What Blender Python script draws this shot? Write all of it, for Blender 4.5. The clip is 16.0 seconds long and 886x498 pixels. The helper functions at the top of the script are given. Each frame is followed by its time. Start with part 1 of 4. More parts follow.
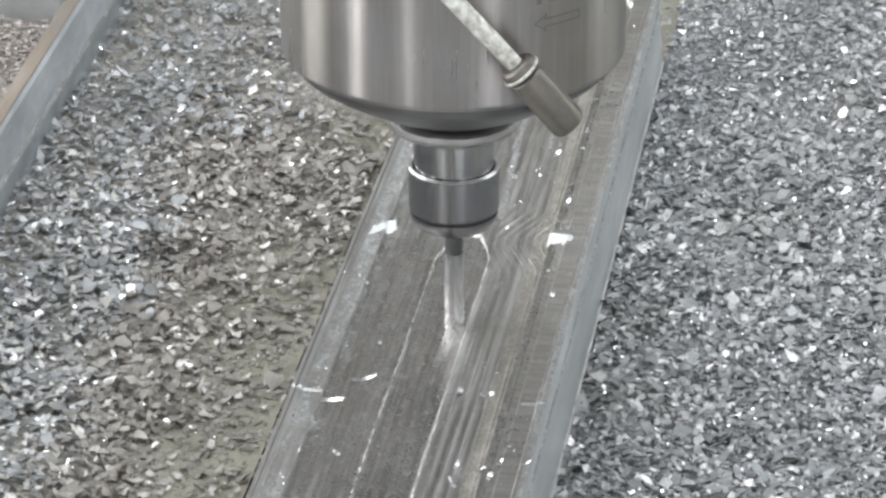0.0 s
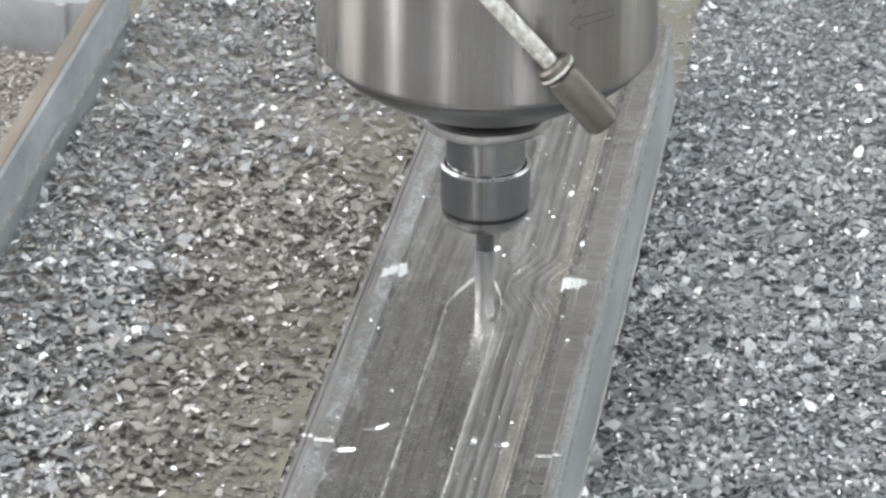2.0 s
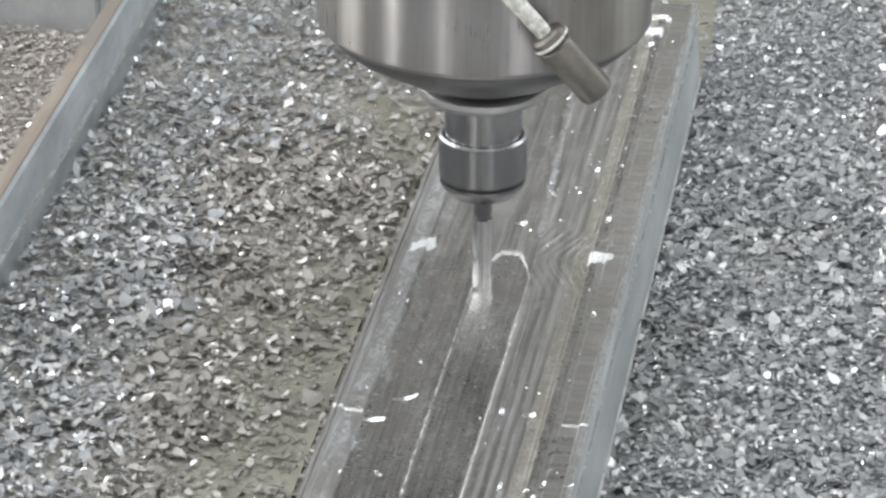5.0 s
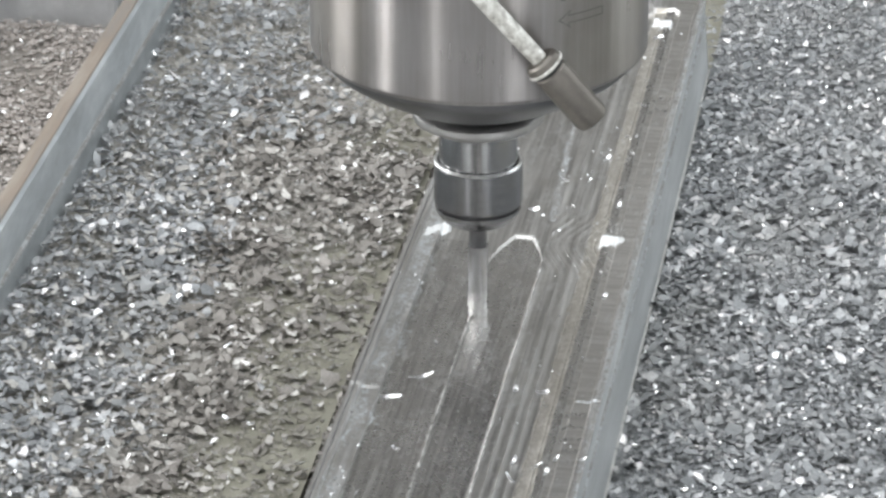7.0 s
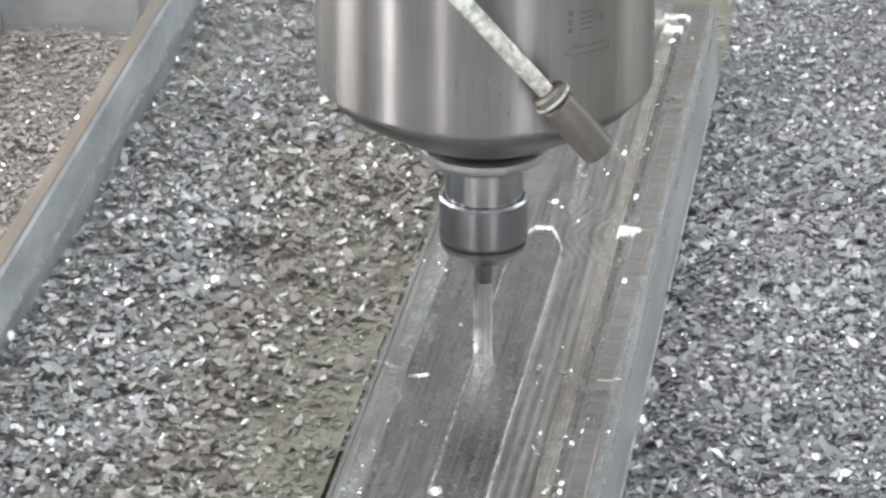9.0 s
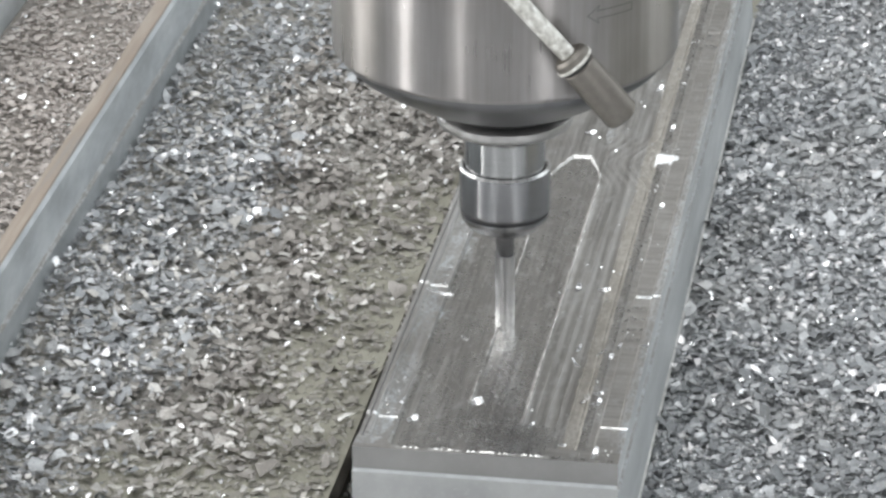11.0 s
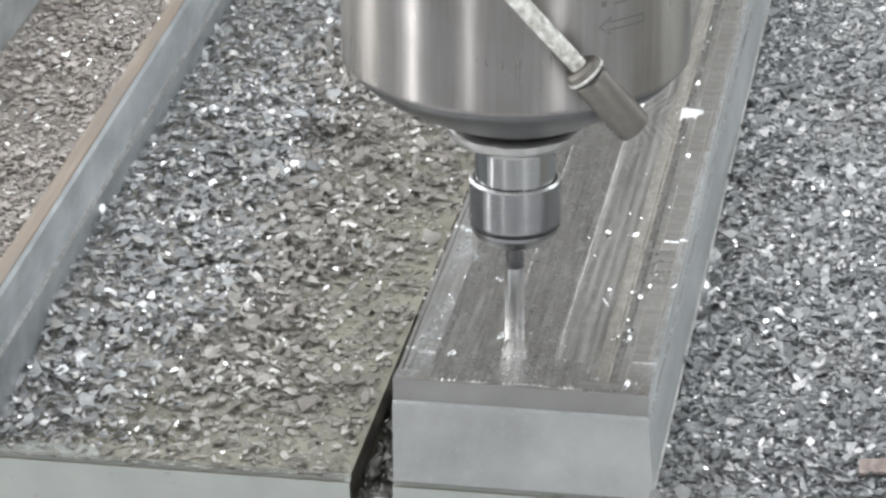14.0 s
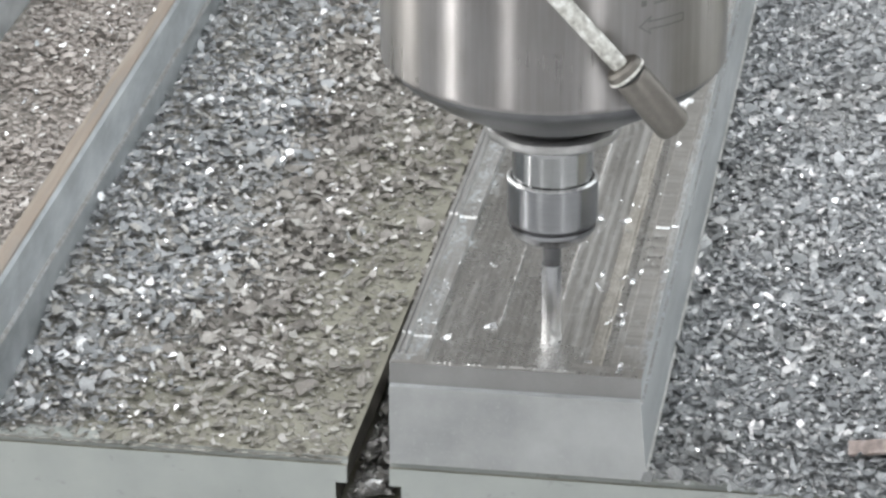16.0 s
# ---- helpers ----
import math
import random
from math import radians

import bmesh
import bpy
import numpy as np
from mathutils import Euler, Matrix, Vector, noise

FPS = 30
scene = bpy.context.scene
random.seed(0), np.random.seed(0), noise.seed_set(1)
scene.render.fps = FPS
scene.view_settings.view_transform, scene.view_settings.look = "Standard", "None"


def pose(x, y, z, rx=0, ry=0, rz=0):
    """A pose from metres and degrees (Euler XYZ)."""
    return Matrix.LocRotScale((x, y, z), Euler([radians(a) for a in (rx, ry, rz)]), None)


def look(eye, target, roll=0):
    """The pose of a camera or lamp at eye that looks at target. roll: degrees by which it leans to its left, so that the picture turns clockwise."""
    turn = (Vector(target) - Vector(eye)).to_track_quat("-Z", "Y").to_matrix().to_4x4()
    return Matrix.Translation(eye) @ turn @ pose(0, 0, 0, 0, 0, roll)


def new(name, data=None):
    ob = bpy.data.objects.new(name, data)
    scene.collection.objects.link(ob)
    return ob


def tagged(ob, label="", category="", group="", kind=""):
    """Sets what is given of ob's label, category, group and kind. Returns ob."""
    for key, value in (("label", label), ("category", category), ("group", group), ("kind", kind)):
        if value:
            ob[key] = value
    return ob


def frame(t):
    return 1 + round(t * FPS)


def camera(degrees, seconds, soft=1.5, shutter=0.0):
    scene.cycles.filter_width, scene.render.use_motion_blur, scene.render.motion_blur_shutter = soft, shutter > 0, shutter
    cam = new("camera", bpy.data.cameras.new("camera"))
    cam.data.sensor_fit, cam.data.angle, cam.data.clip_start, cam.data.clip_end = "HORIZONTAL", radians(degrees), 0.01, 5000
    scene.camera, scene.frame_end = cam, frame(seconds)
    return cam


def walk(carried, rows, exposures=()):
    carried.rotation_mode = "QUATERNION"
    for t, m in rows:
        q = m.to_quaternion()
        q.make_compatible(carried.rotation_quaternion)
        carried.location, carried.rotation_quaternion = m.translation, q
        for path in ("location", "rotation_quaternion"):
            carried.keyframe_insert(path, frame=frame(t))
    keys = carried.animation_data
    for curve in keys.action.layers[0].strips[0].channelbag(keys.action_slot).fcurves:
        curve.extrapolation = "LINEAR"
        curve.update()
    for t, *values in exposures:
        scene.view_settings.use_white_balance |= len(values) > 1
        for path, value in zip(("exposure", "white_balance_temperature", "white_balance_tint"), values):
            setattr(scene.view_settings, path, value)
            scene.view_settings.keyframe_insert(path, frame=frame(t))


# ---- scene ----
FOV = 14.540
PATH = [
    (0, (0.1965, -0.8138, 0.5467), (0.04833, 0.11847, 0.08681), -0.24),
    (0.5, (0.1922, -0.8129, 0.5504), (0.04614, 0.11939, 0.08996), -0.04),
    (1, (0.1931, -0.8067, 0.5498), (0.04765, 0.12692, 0.09194), -0.00),
    (1.5, (0.1880, -0.7981, 0.5489), (0.04422, 0.13566, 0.09076), 0.09),
    (2, (0.1841, -0.7914, 0.5503), (0.04006, 0.14189, 0.09119), 0.21),
    (2.5, (0.1818, -0.7843, 0.5496), (0.03783, 0.14910, 0.09075), 0.26),
    (3, (0.1800, -0.7716, 0.5495), (0.03454, 0.16038, 0.08828), 0.31),
    (3.5, (0.1839, -0.7638, 0.5485), (0.03482, 0.16652, 0.08511), 0.25),
    (4, (0.1842, -0.7760, 0.5491), (0.03357, 0.15421, 0.08595), 0.19),
    (6.5, (0.1843, -0.8319, 0.5514), (0.03487, 0.10219, 0.09574), 0.11),
    (7, (0.1861, -0.8345, 0.5484), (0.03328, 0.09978, 0.09423), -0.02),
    (7.5, (0.1843, -0.8409, 0.5493), (0.03474, 0.09492, 0.09727), -0.01),
    (8, (0.1790, -0.8545, 0.5510), (0.03109, 0.08369, 0.10340), 0.03),
    (10.5, (0.1790, -0.8987, 0.5125), (0.02359, 0.04881, 0.08765), -0.34),
    (11, (0.1809, -0.9045, 0.5120), (0.02140, 0.04072, 0.08346), -0.46),
    (11.5, (0.1813, -0.9109, 0.5123), (0.02021, 0.03198, 0.07926), -0.53),
    (12, (0.1793, -0.9222, 0.5127), (0.01888, 0.02029, 0.07856), -0.47),
    (12.5, (0.1779, -0.9335, 0.5137), (0.01771, 0.00975, 0.08120), -0.42),
    (13, (0.1795, -0.9384, 0.5130), (0.01915, 0.00667, 0.08433), -0.42),
    (13.5, (0.1791, -0.9451, 0.5125), (0.01850, 0.00048, 0.08515), -0.36),
    (14, (0.1782, -0.9514, 0.5112), (0.01739, -0.00605, 0.08357), -0.36),
    (14.5, (0.1790, -0.9597, 0.5112), (0.01732, -0.01489, 0.08251), -0.42),
    (15, (0.1798, -0.9675, 0.5135), (0.01913, -0.02320, 0.08328), -0.42),
    (15.5, (0.1784, -0.9704, 0.5135), (0.01962, -0.02523, 0.08469), -0.41),
    (16, (0.1775, -0.9686, 0.5144), (0.02138, -0.02271, 0.08616), -0.33),
]
cam = camera(FOV, 16.0, soft=2.7)
walk(cam, [(t, look(eye, target, roll)) for t, eye, target, roll in PATH])

# ---- world and lamps ----
world = bpy.data.worlds.new("world")
scene.world = world
world.use_nodes = True
world.node_tree.nodes["Background"].inputs[0].default_value = (0.80, 0.88, 1.0, 1)
world.node_tree.nodes["Background"].inputs[1].default_value = 0.30
scene.view_settings.exposure = 0.03


def area_lamp(name, eye, target, sx, sy, watts, color):
    data = bpy.data.lights.new(name, "AREA")
    data.shape, data.size, data.size_y, data.energy, data.color = "RECTANGLE", sx, sy, watts, color
    ob = new(name, data)
    ob.matrix_world = look(eye, target)
    return ob


area_lamp("ceiling_lamp", (-0.06, 0.28, 1.40), (0.0, 0.32, 0.0), 1.1, 1.2, 16.6, (0.945, 0.975, 1.0))
# unseen upright strips of light, added to give the spindle its bright streaks
for x, y, width, watts, color in ((-0.96, 0.82, 0.56, 7.0, (0.98, 0.99, 1.0)), (-0.96, 0.20, 0.30, 8.2, (0.99, 0.985, 0.975)), (-0.96, -0.52, 0.09, 4.0, (0.99, 0.985, 0.975)),
                                  (-0.48, -1.31, 0.045, 2.8, (1.0, 1.0, 1.0)), (0.90, -1.22, 0.18, 3.6, (0.97, 0.99, 1.0)), (0.97, 0.55, 1.0, 7.0, (0.91, 0.97, 1.0))):
    area_lamp("unseen_strip_lamp", (x, y, 0.42), (0.03, 0.13, 0.42), width, 1.55, watts, color)


# ---- materials ----
def material(name, base, metal=0.0, rough=0.5):
    m = bpy.data.materials.new(name)
    m.use_nodes = True
    b = m.node_tree.nodes["Principled BSDF"]
    b.inputs["Base Color"].default_value = (*base, 1)
    b.inputs["Metallic"].default_value = metal
    b.inputs["Roughness"].default_value = rough
    return m, m.node_tree, b


def node(nt, kind, **values):
    n = nt.nodes.new(kind)
    for k, v in values.items():
        n.inputs[k.replace("_", " ")].default_value = v
    return n


def coords(nt, scale=(1, 1, 1), source="Object"):
    t = nt.nodes.new("ShaderNodeTexCoord")
    mp = nt.nodes.new("ShaderNodeMapping")
    mp.inputs["Scale"].default_value = scale
    nt.links.new(t.outputs[source], mp.inputs["Vector"])
    return mp.outputs["Vector"]


def ramp(nt, fac, stops):
    r = nt.nodes.new("ShaderNodeValToRGB")
    el = r.color_ramp.elements
    while len(el) < len(stops):
        el.new(0.5)
    for e, (p, c) in zip(el, stops):
        e.position, e.color = p, (*c, 1) if len(c) == 3 else c
    nt.links.new(fac, r.inputs["Fac"])
    return r.outputs["Color"]


def noise_tex(nt, vec, scale, detail=3.0, rough=0.55):
    n = node(nt, "ShaderNodeTexNoise", Scale=scale, Detail=detail, Roughness=rough)
    nt.links.new(vec, n.inputs["Vector"])
    return n.outputs["Fac"]


def mix(nt, fac, a, b, kind="MIX"):
    n = nt.nodes.new("ShaderNodeMix")
    n.data_type, n.blend_type = "RGBA", kind
    for sock, v in ((n.inputs[0], fac), (n.inputs[6], a), (n.inputs[7], b)):
        if isinstance(v, (int, float)):
            sock.default_value = v
        elif isinstance(v, tuple):
            sock.default_value = (*v, 1)
        else:
            nt.links.new(v, sock)
    return n.outputs[2]


def bump(nt, bsdf, height, strength, distance):
    n = node(nt, "ShaderNodeBump", Strength=strength, Distance=distance)
    nt.links.new(height, n.inputs["Height"])
    nt.links.new(n.outputs["Normal"], bsdf.inputs["Normal"])


def rough_range(nt, bsdf, fac, low, high):
    n = node(nt, "ShaderNodeMapRange", To_Min=low, To_Max=high)
    nt.links.new(fac, n.inputs["Value"])
    nt.links.new(n.outputs["Result"], bsdf.inputs["Roughness"])


def brushed(name, base, stretch, rough=(0.25, 0.42), metal=1.0, bumps=0.15, stain=(0.5, 0.48, 0.45), stain_amount=0.25):
    """Metal with fine lines along one axis, cloudy worn spots and stains."""
    m, nt, b = material(name, base, metal)
    lines = noise_tex(nt, coords(nt, stretch), 1.0, 4.0, 0.7)
    cloud = noise_tex(nt, coords(nt), 45.0, 4.0)
    c = mix(nt, ramp(nt, lines, [(0.3, (0, 0, 0)), (0.7, (1, 1, 1))]), tuple(v * 0.86 for v in base), tuple(min(1, v * 1.08) for v in base))
    c2 = mix(nt, stain_amount, c, stain, "MULTIPLY")
    c = mix(nt, ramp(nt, cloud, [(0.42, (0, 0, 0)), (0.72, (1, 1, 1))]), c, c2)
    nt.links.new(c, b.inputs["Base Color"])
    rough_range(nt, b, mix(nt, 0.5, lines, cloud), *rough)
    bump(nt, b, lines, bumps, 0.0003)
    return m


def turned(m, amount):
    """Turning marks round z stretch the highlights."""
    nt = m.node_tree
    b = nt.nodes["Principled BSDF"]
    b.inputs["Anisotropic"].default_value = amount
    b.inputs["Anisotropic Rotation"].default_value = 0.25
    t = nt.nodes.new("ShaderNodeTangent")
    t.direction_type, t.axis = "RADIAL", "Z"
    nt.links.new(t.outputs["Tangent"], b.inputs["Tangent"])
    return m


STEEL = turned(brushed("brushed_steel", (0.298, 0.283, 0.277), (400, 400, 12), (0.24, 0.33), bumps=0.03), 0.75)
GROUND_STEEL = turned(brushed("ground_steel", (0.37, 0.37, 0.37), (60, 60, 3000), (0.10, 0.17), bumps=0.03, stain_amount=0.1), 0.7)
NUT_STEEL = turned(brushed("satin_nut_steel", (0.29, 0.29, 0.297), (60, 60, 3000), (0.17, 0.25), bumps=0.02, stain_amount=0.1), 0.6)
FLANGE_STEEL = brushed("wet_flange_steel", (0.50, 0.495, 0.49), (260, 260, 700), (0.3, 0.46), bumps=0.2, stain_amount=0.5)
MILL_STEEL = brushed("ground_cutter_steel", (0.60, 0.60, 0.605), (2500, 2500, 60), (0.16, 0.28), bumps=0.04)
ENGRAVED = brushed("engraved_steel", (0.22, 0.215, 0.21), (300, 300, 300), (0.4, 0.55))
DARK_STEEL = brushed("dark_steel", (0.17, 0.17, 0.175), (200, 200, 900), (0.32, 0.5))
CARBIDE = brushed("bright_tool_steel", (0.78, 0.785, 0.79), (2500, 2500, 60), (0.22, 0.34), bumps=0.04)
NOZZLE = brushed("nozzle_steel", (0.20, 0.186, 0.168), (500, 500, 500), (0.36, 0.55))
# near-black base that puts the shade of narrow gaps into colour
BLACK_GAP = material("gap_shade_black", (0.03, 0.03, 0.032), 0.3, 0.5)[0]
RUBBER = material("black_rubber_ring", (0.03, 0.03, 0.03), 0.0, 0.6)[0]
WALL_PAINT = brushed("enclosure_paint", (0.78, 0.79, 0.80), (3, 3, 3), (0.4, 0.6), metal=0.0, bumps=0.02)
# tones of unseen walls, chosen for what bar and spindle reflect
WALL_REFLECT_DARK = brushed("dark_reflection_wall", (0.22, 0.215, 0.207), (3, 3, 3), (0.4, 0.6), metal=0.0, bumps=0.02)
WALL_REFLECT_GREY = brushed("grey_reflection_wall", (0.62, 0.62, 0.62), (3, 3, 3), (0.4, 0.6), metal=0.0, bumps=0.02)


def pipe_material():
    m, nt, b = material("chalky_pipe", (0.55, 0.54, 0.50), 0.35, 0.5)
    spots = noise_tex(nt, coords(nt), 260.0, 5.0, 0.65)
    c = ramp(nt, spots, [(0.36, (0.30, 0.29, 0.26)), (0.50, (0.58, 0.57, 0.53)), (0.62, (0.85, 0.85, 0.82))])
    nt.links.new(c, b.inputs["Base Color"])
    bump(nt, b, spots, 0.4, 0.0006)
    return m


PIPE = pipe_material()


def tip_highlight(m):
    """Paints a highlight into the colour of the cutter's flutes: bright towards the tip, grey above."""
    nt = m.node_tree
    b = nt.nodes["Principled BSDF"]
    own = b.inputs["Base Color"].links[0].from_socket
    sep = nt.nodes.new("ShaderNodeSeparateXYZ")
    nt.links.new(coords(nt, (1, 1, 40)), sep.inputs[0])
    # painted highlight: base colour brightens down to the tip
    tip_shine = ramp(nt, sep.outputs["Z"], [(0.0, (1, 1, 1)), (0.16, (0.9, 0.9, 0.9)), (0.42, (0.25, 0.25, 0.25)), (0.9, (0, 0, 0))])
    nt.links.new(mix(nt, tip_shine, mix(nt, 1.0, own, (0.72, 0.72, 0.73), "MULTIPLY"), (0.86, 0.86, 0.86)), b.inputs["Base Color"])
    return m


tip_highlight(MILL_STEEL)


def bar_material(name, dark, middle, light, rough, across=False):
    """Milled aluminium, tool marks along the bar, thin coolant film that browns it."""
    m, nt, b = material(name, middle, 1.0)
    lines = noise_tex(nt, coords(nt, (40, 900, 900) if across else (900, 24, 900)), 1.0, 4.0, 0.75)
    broad = noise_tex(nt, coords(nt, (30, 330, 60) if across else (260, 12, 60)), 1.0, 3.0, 0.6)
    cloud = noise_tex(nt, coords(nt), 60.0, 5.0, 0.65)
    fine = noise_tex(nt, coords(nt), 900.0, 2.0)
    c = ramp(nt, broad, [(0.36, dark), (0.50, middle), (0.63, light)])
    c = mix(nt, ramp(nt, lines, [(0.35, (0, 0, 0)), (0.7, (0.6, 0.6, 0.6))]), c, (0.70, 0.69, 0.67))
    c = mix(nt, ramp(nt, cloud, [(0.46, (0, 0, 0)), (0.70, (0.45, 0.45, 0.45))]), c, (0.35, 0.33, 0.305))
    # dried coolant: small pale smears and specks
    smear = noise_tex(nt, coords(nt, (1, 0.55, 1)), 260.0, 5.0, 0.7)
    c = mix(nt, ramp(nt, smear, [(0.545, (0, 0, 0)), (0.64, (0.6, 0.6, 0.6))]), c, (0.66, 0.665, 0.66))
    nt.links.new(c, b.inputs["Base Color"])
    rough_range(nt, b, mix(nt, 0.5, mix(nt, 0.3, cloud, smear), fine), *rough)
    bump(nt, b, mix(nt, 0.35, lines, fine), 0.30, 0.0004)
    return m


def sawn_material(name, base, dark, light, scale=42.0, along=0.5, metal=0.75):
    """Grey aluminium faces with a dull skin, clouded and scratched."""
    m, nt, b = material(name, base, metal, 0.5)
    cloud = noise_tex(nt, coords(nt, (1, along, 1)), scale, 5.0, 0.6)
    fine = noise_tex(nt, coords(nt, (1, 0.25, 1)), 700.0, 3.0)
    c = ramp(nt, cloud, [(0.32, dark), (0.5, base), (0.68, light)])
    c = mix(nt, ramp(nt, fine, [(0.55, (0, 0, 0)), (0.75, (0.4, 0.4, 0.4))]), c, light)
    nt.links.new(c, b.inputs["Base Color"])
    rough_range(nt, b, mix(nt, 0.4, cloud, fine), 0.38, 0.6)
    bump(nt, b, fine, 0.15, 0.0003)
    return m


BAR_TOP = bar_material("milled_aluminium", (0.235, 0.226, 0.213), (0.375, 0.368, 0.356), (0.64, 0.635, 0.62), (0.20, 0.42))
BAR_LIGHT = bar_material("light_milled_aluminium", (0.40, 0.39, 0.375), (0.57, 0.562, 0.55), (0.80, 0.795, 0.785), (0.24, 0.46))
BAR_DARK = bar_material("fresh_milled_aluminium", (0.26, 0.252, 0.243), (0.325, 0.317, 0.307), (0.40, 0.392, 0.382), (0.20, 0.36))
BAR_RIM = bar_material("rim_aluminium", (0.36, 0.352, 0.338), (0.54, 0.54, 0.535), (0.74, 0.75, 0.76), (0.26, 0.46))
BAR_HATCH = bar_material("cross_milled_aluminium", (0.36, 0.346, 0.328), (0.445, 0.432, 0.413), (0.54, 0.528, 0.508), (0.28, 0.46), True)
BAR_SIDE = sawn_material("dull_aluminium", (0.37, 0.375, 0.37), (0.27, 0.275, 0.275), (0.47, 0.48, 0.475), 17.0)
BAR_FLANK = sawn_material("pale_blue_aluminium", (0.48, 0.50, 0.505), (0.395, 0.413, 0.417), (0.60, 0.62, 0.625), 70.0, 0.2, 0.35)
# near-white base: the pocket end walls' reflection is put into the colour
BAR_LAND_GLARE = brushed("land_glare", (0.86, 0.875, 0.88), (900, 60, 900), (0.22, 0.42), metal=0.3, bumps=0.2, stain_amount=0.15)
# burr metal; also paints the mirrored light at the channel's end
BAR_BURR_GLARE = brushed("bright_burr_and_glare", (0.72, 0.715, 0.70), (500, 500, 500), (0.28, 0.5), metal=0.5, bumps=0.3, stain=(0.6, 0.59, 0.57), stain_amount=0.6)


def speckle_material(name, low, high, metal, cover):
    """Aluminium roughened by burrs: blotches of bright and dull metal."""
    m, nt, b = material(name, high, metal, 0.4)
    big = noise_tex(nt, coords(nt, (1, 0.6, 1)), 190.0, 5.0, 0.75)
    fine = noise_tex(nt, coords(nt, (1, 0.7, 1)), 1100.0, 3.0, 0.7)
    f = mix(nt, 0.5, big, fine)
    c = ramp(nt, f, [(cover - 0.06, low), (cover + 0.05, high)])
    nt.links.new(c, b.inputs["Base Color"])
    rough_range(nt, b, fine, 0.25, 0.55)
    bump(nt, b, f, 0.5, 0.0006)
    return m


BAR_FROST = speckle_material("frosted_aluminium", (0.41, 0.402, 0.39), (0.66, 0.69, 0.71), 0.85, 0.525)
BAR_SANDY = speckle_material("sandy_aluminium", (0.42, 0.395, 0.355), (0.60, 0.58, 0.54), 0.85, 0.53)
# dark tone of the front band; also paints the rim's shadow line
BAR_BAND_RIM_SHADE = sawn_material("machined_band_and_rim_shade", (0.27, 0.265, 0.26), (0.24, 0.235, 0.23), (0.31, 0.305, 0.30))
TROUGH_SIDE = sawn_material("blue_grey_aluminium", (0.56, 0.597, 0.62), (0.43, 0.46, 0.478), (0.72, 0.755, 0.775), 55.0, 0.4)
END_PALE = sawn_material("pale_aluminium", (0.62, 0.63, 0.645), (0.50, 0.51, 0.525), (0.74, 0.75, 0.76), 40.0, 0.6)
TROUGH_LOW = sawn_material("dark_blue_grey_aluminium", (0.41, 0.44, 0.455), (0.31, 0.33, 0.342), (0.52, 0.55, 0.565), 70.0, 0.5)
RIM_BROWN = sawn_material("coolant_browned_aluminium", (0.385, 0.325, 0.272), (0.345, 0.322, 0.30), (0.46, 0.41, 0.36), 230.0, 0.06)
STRIP = sawn_material("reddish_brown_scale", (0.25, 0.205, 0.19), (0.15, 0.125, 0.115), (0.38, 0.33, 0.31), 300.0)
SLUDGE = sawn_material("grey_brown_sludge", (0.30, 0.275, 0.25), (0.22, 0.205, 0.19), (0.37, 0.345, 0.315), 120.0)


def table_material():
    """Grey-green paint on the front, oily tan film on the top."""
    m, nt, b = material("oily_cast_iron", (0.2, 0.19, 0.16), 0.35, 0.45)
    cloud = noise_tex(nt, coords(nt), 30.0, 5.0, 0.6)
    fine = noise_tex(nt, coords(nt), 900.0, 3.0, 0.7)
    c = ramp(nt, cloud, [(0.30, (0.22, 0.21, 0.17)), (0.5, (0.315, 0.305, 0.25)), (0.70, (0.39, 0.38, 0.32))])
    c = mix(nt, ramp(nt, fine, [(0.45, (0, 0, 0)), (0.75, (0.5, 0.5, 0.5))]), c, (0.19, 0.18, 0.155))
    nt.links.new(c, b.inputs["Base Color"])
    rough_range(nt, b, cloud, 0.3, 0.55)
    bump(nt, b, fine, 0.3, 0.0004)
    return m


def paint_material():
    m, nt, b = material("grey_green_paint", (0.42, 0.45, 0.41), 0.0, 0.45)
    cloud = noise_tex(nt, coords(nt), 38.0, 5.0, 0.6)
    scratch = noise_tex(nt, coords(nt, (120, 120, 420)), 1.0, 4.0, 0.6)
    c = ramp(nt, cloud, [(0.3, (0.30, 0.318, 0.30)), (0.5, (0.33, 0.348, 0.33)), (0.7, (0.36, 0.378, 0.356))])
    c = mix(nt, ramp(nt, scratch, [(0.64, (0, 0, 0)), (0.72, (0.3, 0.3, 0.3))]), c, (0.20, 0.20, 0.185))
    runs = noise_tex(nt, coords(nt, (1, 1, 1.6)), 105.0, 4.0, 0.6)
    c = mix(nt, ramp(nt, runs, [(0.63, (0, 0, 0)), (0.70, (0.5, 0.5, 0.5))]), c, (0.16, 0.158, 0.145))
    nt.links.new(c, b.inputs["Base Color"])
    rough_range(nt, b, cloud, 0.35, 0.55)
    bump(nt, b, scratch, 0.1, 0.0004)
    return m


TABLE_TOP, TABLE_PAINT = table_material(), paint_material()
# oily slot sides, with the slot's shade put into the colour
SLOT_SHADE = sawn_material("oily_slot_shade", (0.12, 0.112, 0.095), (0.07, 0.066, 0.058), (0.20, 0.187, 0.16), 120.0)


